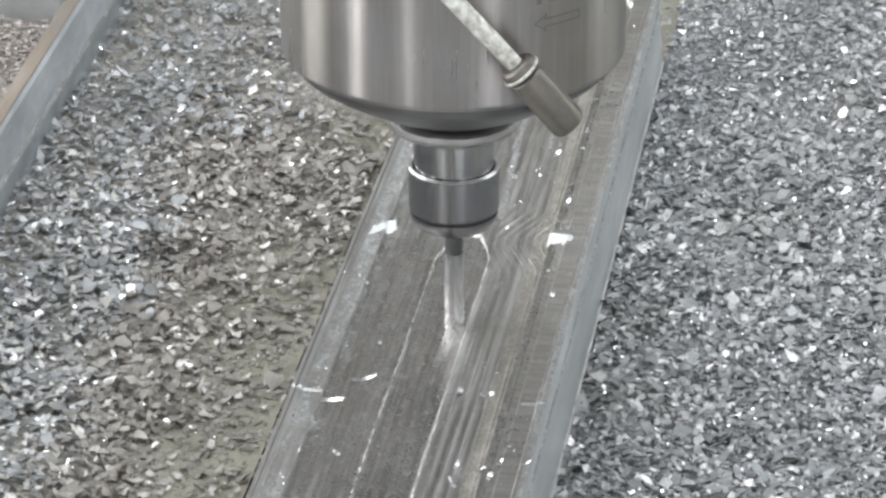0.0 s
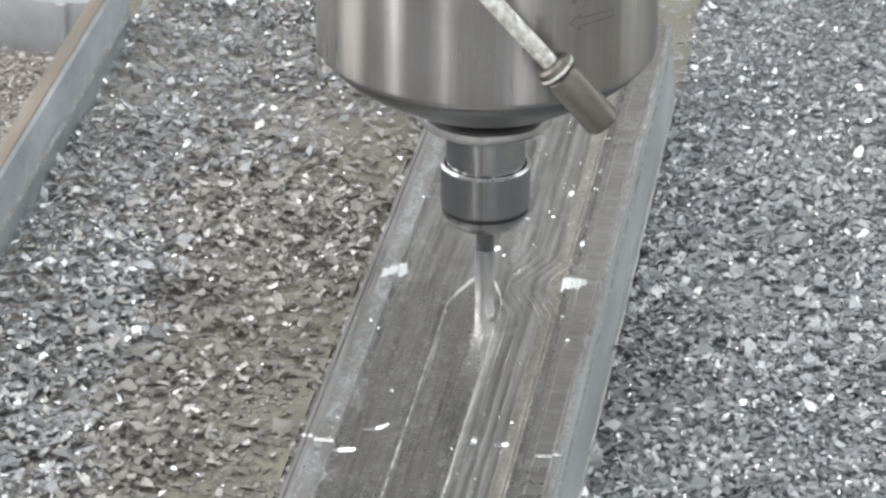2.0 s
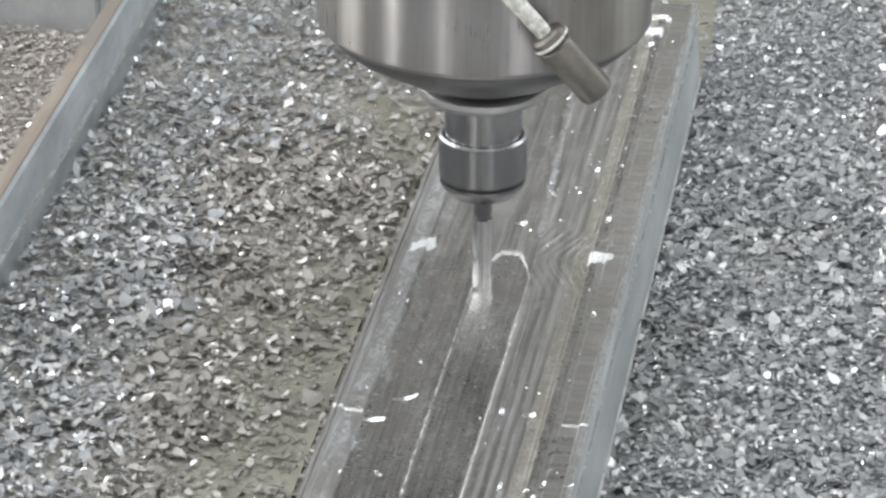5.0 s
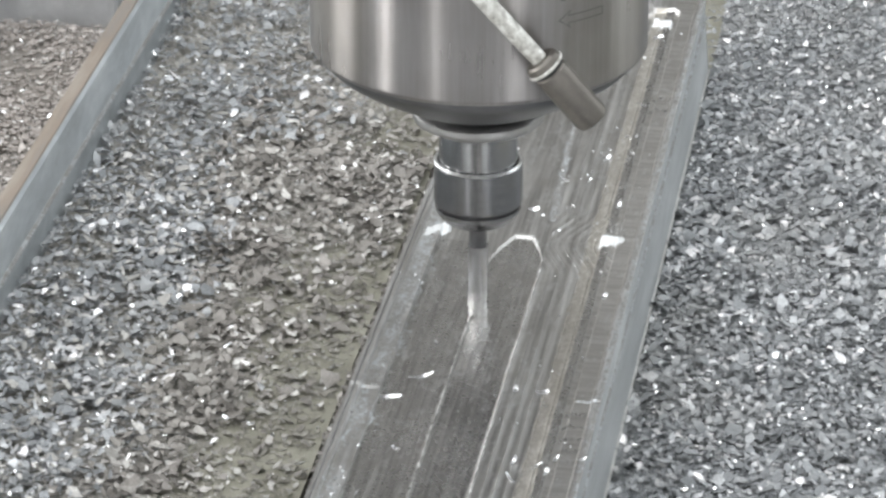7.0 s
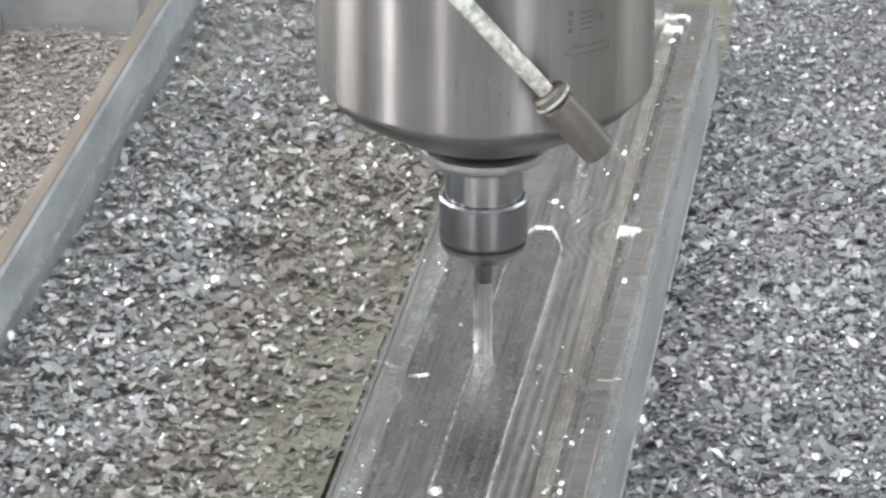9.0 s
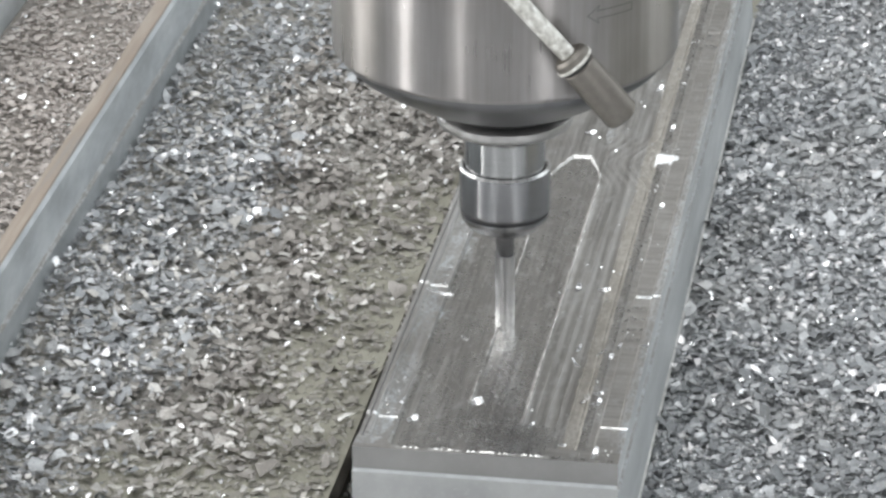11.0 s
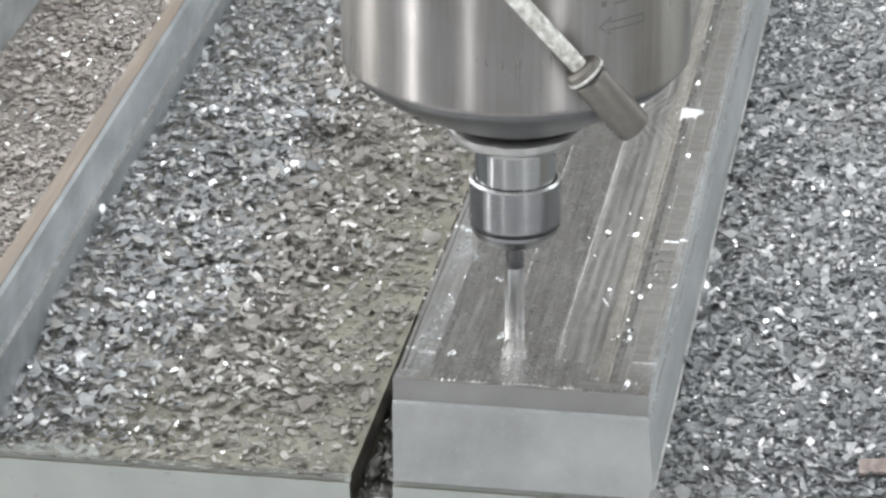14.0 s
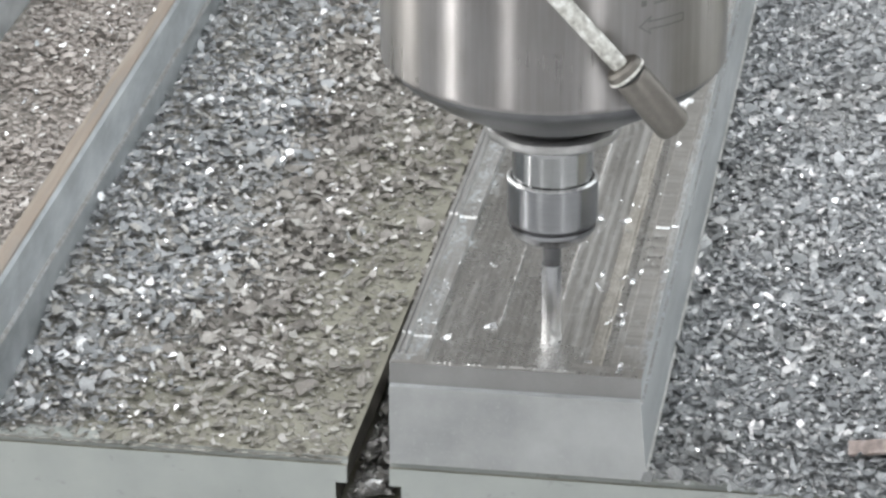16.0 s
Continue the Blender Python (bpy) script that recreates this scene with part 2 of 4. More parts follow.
def chip_material(name, stops, rough, metal=0.35, film=0.0):
    """Bright aluminium flakes: each differs in tone and gloss; a coolant film dulls them in pools."""
    m, nt, b = material(name, (0.6, 0.6, 0.6), metal, 0.3)
    g = nt.nodes.new("ShaderNodeNewGeometry")
    c = ramp(nt, g.outputs["Random Per Island"], stops)
    fine = noise_tex(nt, coords(nt, (1, 0.6, 1)), 1500.0, 3.0, 0.65)
    c = mix(nt, 0.6, c, ramp(nt, fine, [(0.32, (0.6, 0.6, 0.6)), (0.68, (1.35, 1.35, 1.35))]), "MULTIPLY")
    if film:
        pool = noise_tex(nt, coords(nt), 17.0, 4.0, 0.6)
        c = mix(nt, ramp(nt, pool, [(0.48, (0, 0, 0)), (0.62, (film, film, film))]), c, (0.285, 0.271, 0.245))
    nt.links.new(c, b.inputs["Base Color"])
    rough_range(nt, b, g.outputs["Random Per Island"], rough[1], rough[0])
    bump(nt, b, fine, 0.4, 0.0003)
    return m


CHIP = chip_material("aluminium_flakes", [(0.0, (0.195, 0.203, 0.211)), (0.30, (0.262, 0.272, 0.281)), (0.65, (0.355, 0.364, 0.373)), (0.85, (0.52, 0.53, 0.54)), (1.0, (0.86, 0.84, 0.84))], (0.22, 0.58), 0.25, 0.22)
CHIP_OILY = chip_material("oily_aluminium_flakes", [(0.0, (0.18, 0.165, 0.15)), (0.30, (0.22, 0.203, 0.187)), (0.65, (0.265, 0.245, 0.226)), (0.90, (0.43, 0.41, 0.385)), (1.0, (0.80, 0.79, 0.76))], (0.26, 0.6), 0.2, 0.45)
CHIP_FILM = chip_material("filmed_aluminium_flakes", [(0.0, (0.22, 0.208, 0.182)), (0.5, (0.285, 0.272, 0.24)), (0.9, (0.36, 0.345, 0.31)), (1.0, (0.55, 0.54, 0.50))], (0.3, 0.5), 0.2)
CHIP_BRIGHT = chip_material("bright_aluminium_crumbs", [(0.0, (0.50, 0.51, 0.52)), (1.0, (0.84, 0.84, 0.84))], (0.16, 0.36), 0.85)
CHIP_BROWN = chip_material("browned_aluminium_flakes", [(0.0, (0.31, 0.275, 0.25)), (0.5, (0.39, 0.352, 0.325)), (0.93, (0.47, 0.43, 0.40)), (1.0, (0.80, 0.78, 0.75))], (0.3, 0.7), 0.12)
CHIP_GLINT = chip_material("polished_aluminium_flakes", [(0.0, (0.72, 0.73, 0.74)), (1.0, (0.95, 0.95, 0.95))], (0.16, 0.36), 0.95)
CHIP_PALE = chip_material("pale_aluminium_flakes", [(0.0, (0.34, 0.328, 0.308)), (1.0, (0.58, 0.565, 0.54))], (0.3, 0.6), 0.15)
# grey flakes darkened: shade inside the table slot is put into their colour
CHIP_SLOT_SHADE = chip_material("slot_shaded_flakes", [(0.0, (0.09, 0.086, 0.08)), (0.6, (0.22, 0.21, 0.20)), (0.92, (0.42, 0.41, 0.395)), (1.0, (0.6, 0.6, 0.6))], (0.2, 0.5))


def bed_material(name, stops):
    """Flakes packed so tightly that only their tones tell them apart."""
    m, nt, b = material(name, (0.3, 0.3, 0.3), 0.1, 0.5)
    v = node(nt, "ShaderNodeTexVoronoi", Scale=520.0)
    nt.links.new(coords(nt, (1, 0.8, 1)), v.inputs["Vector"])
    gray = nt.nodes.new("ShaderNodeRGBToBW")
    nt.links.new(v.outputs["Color"], gray.inputs[0])
    nt.links.new(ramp(nt, gray.outputs[0], stops), b.inputs["Base Color"])
    bump(nt, b, v.outputs["Distance"], 0.5, 0.001)
    return m


BED = bed_material("packed_flakes", [(0.25, (0.20, 0.205, 0.21)), (0.5, (0.31, 0.316, 0.322)), (0.75, (0.45, 0.456, 0.462))])
BED_OILY = bed_material("packed_oily_flakes", [(0.25, (0.21, 0.199, 0.18)), (0.5, (0.295, 0.281, 0.257)), (0.75, (0.42, 0.404, 0.373))])


# ---- mesh helpers ----
def link_mesh(name, verts, faces, mats, index=None, smooth=False):
    me = bpy.data.meshes.new(name)
    me.from_pydata(verts, [], faces)
    for mt in mats:
        me.materials.append(mt)
    if index is not None:
        me.polygons.foreach_set("material_index", index)
    me.polygons.foreach_set("use_smooth", [smooth] * len(me.polygons))
    me.update()
    return new(name, me)


def part(name, bm, mat, parent, label="", smooth=False):
    me = bpy.data.meshes.new(name)
    bmesh.ops.recalc_face_normals(bm, faces=bm.faces[:])
    bm.to_mesh(me)
    bm.free()
    me.materials.append(mat)
    me.polygons.foreach_set("use_smooth", [smooth] * len(me.polygons))
    if smooth:
        me.set_sharp_from_angle(angle=radians(35))
    ob = new(name, me)
    ob.parent = parent
    if label:
        tagged(ob, label)
    return ob


def thing(name, place=(0, 0, 0)):
    ob = new(name)
    ob.location = place
    ob.empty_display_size = 0.02
    return ob


def lathe(profile, seg=96):
    """A solid of revolution about z from (radius, z) pairs."""
    bm = bmesh.new()
    rings = []
    for r, z in profile:
        rings.append([bm.verts.new((r * math.cos(2 * math.pi * k / seg), r * math.sin(2 * math.pi * k / seg), z)) for k in range(seg)])
    for a, b in zip(rings, rings[1:]):
        for k in range(seg):
            bm.faces.new((a[k], a[(k + 1) % seg], b[(k + 1) % seg], b[k]))
    bm.faces.new(rings[0])
    bm.faces.new(rings[-1])
    return bm


def tube(points, radii, seg=28):
    """A round rod along points."""
    bm = bmesh.new()
    rings = []
    pts = [Vector(p) for p in points]
    for k, p in enumerate(pts):
        ahead = (pts[min(k + 1, len(pts) - 1)] - pts[max(k - 1, 0)]).normalized()
        side = ahead.cross(Vector((0, 1, 0.1))).normalized()
        up = side.cross(ahead)
        rings.append([bm.verts.new(p + radii[k] * (math.cos(2 * math.pi * s / seg) * side + math.sin(2 * math.pi * s / seg) * up)) for s in range(seg)])
    for a, b in zip(rings, rings[1:]):
        for s in range(seg):
            bm.faces.new((a[s], a[(s + 1) % seg], b[(s + 1) % seg], b[s]))
    bm.faces.new(rings[0])
    bm.faces.new(rings[-1])
    return bm


def box(x0, x1, y0, y1, z0, z1, bevel=0.0):
    bm = bmesh.new()
    bmesh.ops.create_cube(bm, size=1.0)
    for v in bm.verts:
        v.co = (x0 + (v.co.x + 0.5) * (x1 - x0), y0 + (v.co.y + 0.5) * (y1 - y0), z0 + (v.co.z + 0.5) * (z1 - z0))
    if bevel:
        bmesh.ops.bevel(bm, geom=bm.edges[:], offset=bevel, segments=2, affect="EDGES")
    return bm


def extrude_profile(profile, y0, y1):
    """A closed outline of (x, z) drawn out along y."""
    bm = bmesh.new()
    a = [bm.verts.new((x, y0, z)) for x, z in profile]
    b = [bm.verts.new((x, y1, z)) for x, z in profile]
    n = len(profile)
    for k in range(n):
        bm.faces.new((a[k], a[(k + 1) % n], b[(k + 1) % n], b[k]))
    bm.faces.new(a)
    bm.faces.new(b)
    bmesh.ops.triangulate(bm, faces=[f for f in bm.faces if len(f.verts) > 4])
    return bm


H = 0.035       # height of the workpiece
W = 0.080       # its width
BAR_END = 0.470


# ---- structure ----
def build_enclosure():
    # enclosure out of view, added to bounce light and shape reflections
    x0, x1, y0, y1, z0, z1 = -1.0, 1.0, -1.35, 1.2, -0.45, 1.45
    t = 0.02
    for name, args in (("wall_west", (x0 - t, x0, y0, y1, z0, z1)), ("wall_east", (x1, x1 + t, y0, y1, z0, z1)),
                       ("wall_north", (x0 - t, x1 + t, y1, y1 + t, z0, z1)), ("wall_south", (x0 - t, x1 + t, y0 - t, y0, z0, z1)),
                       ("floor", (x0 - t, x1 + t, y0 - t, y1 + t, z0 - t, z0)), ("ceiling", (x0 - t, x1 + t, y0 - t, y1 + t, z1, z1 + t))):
        ob = part(name, box(*args), {"wall_north": WALL_REFLECT_DARK, "wall_south": WALL_REFLECT_GREY}.get(name, WALL_PAINT), None)
        tagged(ob, "unseen enclosure sheet added to shape light and reflections", name.split("_")[0], kind="structure")


def build_table():
    """A cast table with T-slots; painted front edge."""
    table = thing("machine_table")
    slots = [-0.414, -0.214, -0.014, 0.186, 0.386]
    x0, x1 = -0.55, 0.55
    neck, lip = 0.0138, 0.0038
    starts, ends = [x0] + [q + neck for q in slots], slots + [x1]


    def slab(name, ax, bx, az, bz):
        bm = box(ax, bx, 0.0, 0.95, az, bz)
        if bz > -0.001:
            lip = [e for e in bm.edges if all(v.co.z > bz - 0.001 and v.co.y < 0.001 for v in e.verts)]
            bmesh.ops.bevel(bm, geom=lip, offset=0.0022, segments=3, affect="EDGES")
        ob = part(name, bm, TABLE_TOP, table)
        ob.data.materials.append(TABLE_PAINT)
        ob.data.materials.append(SLOT_SHADE)
        # front faces painted; sides of the slots carry their shade in the colour
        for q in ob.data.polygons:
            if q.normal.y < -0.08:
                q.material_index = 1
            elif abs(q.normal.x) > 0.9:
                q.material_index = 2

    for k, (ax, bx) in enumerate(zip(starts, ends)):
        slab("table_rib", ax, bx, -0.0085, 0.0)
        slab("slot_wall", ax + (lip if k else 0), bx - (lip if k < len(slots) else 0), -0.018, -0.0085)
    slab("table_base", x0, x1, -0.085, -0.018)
    part("painted_lip", box(x0, -0.096, 0.0016, 0.0085, -0.001, 0.0003, 0.0001), TABLE_PAINT, table, "grey-green paint over the front lip")
    part("saddle", box(-0.45, 0.45, 0.05, 0.9, -0.45, -0.0851, 0.004), TABLE_PAINT, table)
    tagged(table, "grey-green cast iron machine table with T-slots under chips", "machine table")


def step(v, a, b):
    return np.clip((v - a) / (b - a), 0, 1)


def soft_noise(x, y, scale, seed):
    """Smooth waves for drifts in the chips."""
    rng = np.random.default_rng(seed)
    out = np.zeros_like(x)
    for k in range(7):
        a, f, p = rng.uniform(0, 2 * math.pi), scale * rng.uniform(0.5, 2.2), rng.uniform(0, 6.28)
        out += np.sin((x * math.cos(a) + y * math.sin(a)) * f + p)
    return out / 4.0


def pocket_mask(x, y):
    """1 inside the milled pocket, 0 on the rim; rounded corners."""
    left, right, front, back, corner = 0.0096, 0.0715, 0.0034, BAR_END - 0.012, 0.0055
    dx = np.maximum(np.maximum(left + corner - x, x - right + corner), 0)
    dy = np.maximum(np.maximum(front + corner - y, y - back + corner), 0)
    # a ledge stays standing in the front corner beside the hatched lane
    ledge = np.minimum(x - 0.0575, 0.0098 + 0.0006 * np.sin(x * 500) - y)
    return step(corner - np.hypot(dx, dy), 0.0, 0.0006) * step(-ledge, 0.0, 0.0006)


def pass_shift(x, y):
    """The passes bend round the end of the channel."""
    k = np.clip(1 - np.abs(y - 0.239) / 0.026, 0, 1)
    return x + 0.0082 * k * k * (3 - 2 * k) * np.where(x > 0.040, 1.0, -0.5) * (x > 0.010)


def channel_gap(x, y):
    """Distance outward from the core of the channel that is being cut: below 3 mm is inside."""
    d = np.abs(x - 0.0385)
    ends = np.maximum(np.maximum((y - 0.2365 + 2.6 * np.maximum(d - 0.0030, 0)) * 0.5, 0.031 - y), 0)
    return np.hypot(np.maximum(d - 0.0058, 0), ends)


LANDS = ((0.0084, 0.2425, 0.9), (0.0690, 0.2425, 0.0), (0.0655, 0.4450, -0.3))    # x, y and slant


def bar_height(x, y):
    """Height of the workpiece's upper side: a stepped rim, a shallow pocket with passes of the cutter, a deeper channel."""
    h = np.full_like(x, H)
    xs = pass_shift(x, y)
    pocket = pocket_mask(x, y)
    passes = np.abs(((xs / 0.0034) % 1.0) - 0.5) * 2
    strong = 0.2 + 0.6 * step(x, 0.046, 0.049)
    floor = 0.0030 - 0.00042 * strong * passes ** 4 * (0.1 + 0.9 * step(y, 0.027, 0.030)) - 0.00030 * np.sin(xs * 410.0) * (x > 0.048) * step(y, 0.020, 0.030)
    # a lane along the far side lies a little higher
    floor -= 0.0008 * step(x, 0.0655, 0.0660)
    ch = channel_gap(x, y)
    floor += 0.0005 * step(0.003 - ch, 0.0, 0.0008)
    burr = np.exp(-((ch - 0.0032) / 0.00040) ** 2) * step(y, 0.034, 0.040)
    floor -= 0.0006 * burr * (0.6 + 0.4 * np.sin(y * 900 + np.sin(y * 2300)))
    h -= floor * pocket
    # stepped rim: outer strip, sunk lane beside the pocket, cross steps
    rim = 1 - pocket
    for a, b, low in ((0.0092, 0.0256, 0.0009), (0.0256, 0.121, 0.0004), (0.088, 0.091, 0.00012), (0.096, 0.099, 0.00012), (0.104, 0.107, 0.00012), (0.112, 0.115, 0.00012), (0.352, 0.358, 0.0003), (0.363, 0.369, 0.0003)):
        h -= rim * low * step(y, a - 0.0003, a + 0.0003) * step(b + 0.0003 - y, 0, 0.0006) * (x > (0.06 if b - a < 0.004 else -1.0))
    h -= rim * 0.0012 * step(x, 0.0030, 0.0036) * (x < 0.02) * step(y, 0.0088, 0.0092)
    h -= rim * 0.0006 * step(x, 0.0010, 0.0013) * step(0.0019 - x, 0, 0.0003) * (y > 0.0092)
    h -= rim * 0.0008 * step(0.0772 - x, 0, 0.0005) * (x > 0.06) * (y > 0.026)
    # small lands left standing at the corners of the passes; their glare is painted
    for gx, gy, slant in LANDS:
        off = y - gy - slant * (x - gx)
        land = step(0.0041 - np.abs(x - gx), 0, 0.0005) * step(off, -0.0052, 0.0) * step(0.006 - off, 0, 0.004)
        h = h * (1 - land) + (H - 0.0006) * land
    edge = np.abs(y - 0.0030)
    return np.minimum(h, H) + 0.0005 * step(0.0006 - edge, 0, 0.0004) * (x > 0.015) * (x < 0.058) * (0.5 + 0.5 * np.sin(x * 1900 + 3 * np.sin(x * 700)))


def bar_surface(x, y):
    """Which finish the upper side has: 0 milled, 1 rim, 3 painted rim shadow, 4 light pass, 5 fresh cut, 6 sandy lane,
    7 burr and painted glare, 8 frosted lane, 9 cross-milled lane, 10 land with painted glare.
    """
    inside = pocket_mask(x, y) > 0.5
    xs = pass_shift(x, y)
    wob = soft_noise(x, y, 900, 41) * 0.0006
    out = np.where(inside, 0, 1)
    light = ((xs + 0.25 * wob) / 0.0034) % 1.0 < 0.45
    out = np.where(inside & light & (x > 0.047) & (y > 0.02), 4, out)
    out = np.where(inside & (x < 0.030) & (y < 0.236) & (soft_noise(x, 0.05 * y, 700, 43) < 0.8), 5, out)
    out = np.where(inside & (y < 0.0285 + wob) & (x > 0.012) & (x < 0.058), 5, out)
    ch = channel_gap(x, y)
    out = np.where(inside & (ch < 0.0022), 5, out)
    # burr line, widened at the channel's end to paint the wall's reflection
    out = np.where(inside & (np.abs(ch - 0.0031 - 0.4 * wob) < 0.00019 + 0.0008 * step(y, 0.2340, 0.2385) + 0.00024 * wob / 0.0006) & (soft_noise(x, y, 420, 47) > -0.55 + 1.2 * (1 - step(y, 0.034, 0.075))) & (y > 0.033), 7, out)
    out = np.where(inside & (x + wob > 0.0610) & (x < 0.0662), 6, out)
    out = np.where(inside & (x + wob > 0.0662) & (x < 0.0690), 5, out)
    frost = (x > 0.0044 + 0.0014 * soft_noise(x, y, 1500, 45)) & (x < 0.0084 + 4.0 * wob + 0.004 * soft_noise(x, y, 160, 44) + 0.0016 * soft_noise(x, y, 2100, 46)) & (y > 0.0092)
    out = np.where(frost, 8, out)
    out = np.where(inside & (np.abs(x - 0.0462 + 0.035 * (y - 0.26) + 2.0 * wob) < 0.0010) & (y > 0.256) & (y < 0.42), 8, out)
    out = np.where((x > 0.0690) & (x < 0.0776 + wob) & (y > 0.0092), 9, out)
    for ca in (0.088, 0.096, 0.104, 0.112, 0.354, 0.365):
        out = np.where((x > 0.0695) & (x < 0.0770 + 2 * wob) & (np.abs(y - ca - 0.0012 - wob) < 0.0012), 5, out)
    out = np.where((x > 0.0785 + wob) & (y > 0.01), 8, out)
    out = np.where((y < 0.0092) & ~inside, 9, out)
    out = np.where((y < 0.0086) & (x < 0.0075 + 2 * wob) & (y > 0.0042 + wob), 8, out)
    out = np.where((np.abs(y - 0.0097 - wob) < 0.0007) & (x > 0.0580 + 2 * wob) & (x < 0.0785), 7, out)
    out = np.where((np.abs(y - 0.0030 - wob) < 0.0010) & (x > 0.0575) & (x < 0.0785 + wob), 5, out)
    out = np.where((np.abs(y - 0.0094 + 1.5 * wob) < 0.0007) & (x > 0.0008) & (x < 0.0105), 7, out)
    edge = np.abs(y - 0.0030 - 0.9 * wob)
    out = np.where((edge < 0.0004) & (x > 0.013) & (x < 0.0590) & (soft_noise(x, y, 500, 48) > -0.12), 7, out)
    for ty, ta, tb in ((0.0256, 0.0006, 0.0066), (0.0093, 0.0004, 0.0085), (0.0126, 0.0004, 0.0055), (0.0263, 0.0718, 0.0792), (0.0095, 0.0720, 0.0790), (0.1212, 0.0716, 0.0780), (0.3520, 0.0716, 0.0775), (0.3640, 0.0716, 0.0775)):
        out = np.where((np.abs(y - ty - wob) < 0.00055) & (x > ta) & (x < tb + 3 * wob), 8, out)
    # bright reflection of the end walls, painted on the lands
    for gx, gy, slant in LANDS:
        off = y - gy - slant * (x - gx) + 1.5 * wob
        out = np.where((np.abs(x - gx + wob) < 0.0040) & (off > -0.0052) & (off < 0.0), 10, out)
    # dark line beside the left edge: the rim's shadow put into the colour
    out = np.where((np.abs(x - 0.0013) < 0.00028) & (y > 0.0092), 3, out)
    return out


def build_bar():
    bar = thing("milled_bar")
    xs = np.unique(np.concatenate([np.linspace(0, W, 361), [0.0002, W - 0.0002]]))
    ys = np.unique(np.concatenate([np.linspace(0.0014, 0.05, 90), np.linspace(0.05, 0.21, 130), np.linspace(0.21, 0.26, 100), np.linspace(0.26, BAR_END, 140)]))
    X, Y = np.meshgrid(xs, ys, indexing="xy")
    Z = bar_height(X, Y)
    nx, ny = len(xs), len(ys)
    verts = np.stack([X, Y, Z], -1).reshape(-1, 3).tolist()
    idx = np.arange(nx * ny).reshape(ny, nx)
    quads = np.stack([idx[:-1, :-1], idx[:-1, 1:], idx[1:, 1:], idx[1:, :-1]], -1).reshape(-1, 4).tolist()
    # a band below the upper edge closes the milled top all round
    zt = H - 0.0068
    ring = idx[0, :].tolist() + idx[1:, -1].tolist() + idx[-1, -2::-1].tolist() + idx[-2:0:-1, 0].tolist()
    base = len(verts)
    verts += [(verts[k][0], verts[k][1], zt - 0.0009) for k in ring]
    n = len(ring)
    mid = (X[:-1, :-1] + X[1:, 1:]) / 2, (Y[:-1, :-1] + Y[1:, 1:]) / 2
    index = bar_surface(*mid).reshape(-1).tolist()
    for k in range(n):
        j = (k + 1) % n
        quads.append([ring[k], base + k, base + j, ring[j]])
        # front band darker, the other sides pale
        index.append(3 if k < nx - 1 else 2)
    ob = link_mesh("milled_top", verts, quads, [BAR_TOP, BAR_RIM, BAR_FLANK, BAR_BAND_RIM_SHADE, BAR_LIGHT, BAR_DARK, BAR_SANDY, BAR_BURR_GLARE, BAR_FROST, BAR_HATCH, BAR_LAND_GLARE], index)
    ob.parent = bar
    tagged(ob, "milled pocket with cutter marks and coolant film")
    ledge = bmesh.new()
    section = [(0.0, zt - 0.0009), (0.0010, zt - 0.0006), (0.0014, zt - 0.0004), (0.0014, zt - 0.0009)]
    ends = [[ledge.verts.new((x, y, z)) for y, z in section] for x in (0.0002, W - 0.0002)]
    for k in range(4):
        ledge.faces.new((ends[0][k], ends[0][(k + 1) % 4], ends[1][(k + 1) % 4], ends[1][k]))
    ledge.faces.new(ends[0])
    ledge.faces.new(ends[1])
    part("band_ledge", ledge, BAR_FLANK, bar, "bright chamfer below the machined band")
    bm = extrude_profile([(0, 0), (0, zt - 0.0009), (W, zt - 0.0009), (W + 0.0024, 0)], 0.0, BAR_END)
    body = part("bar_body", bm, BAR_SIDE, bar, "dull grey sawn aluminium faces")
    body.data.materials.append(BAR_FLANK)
    # the +x face takes a paler, bluer tone than the others
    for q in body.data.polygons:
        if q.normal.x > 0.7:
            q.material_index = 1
    part("flank_ledge", box(W - 0.0004, W + 0.0008, 0.0, BAR_END, zt - 0.0016, zt - 0.0008, 0.0002), BAR_FROST, bar, "pale line where the milled band ends")
    part("lower_burr", box(W + 0.0016, W + 0.0028, 0.0, BAR_END, 0.0030, 0.0038, 0.0002), BAR_BURR_GLARE, bar, "bright burr along the lower edge")
    tagged(bar, "grey aluminium bar with a shallow milled pocket on the table", "workpiece")


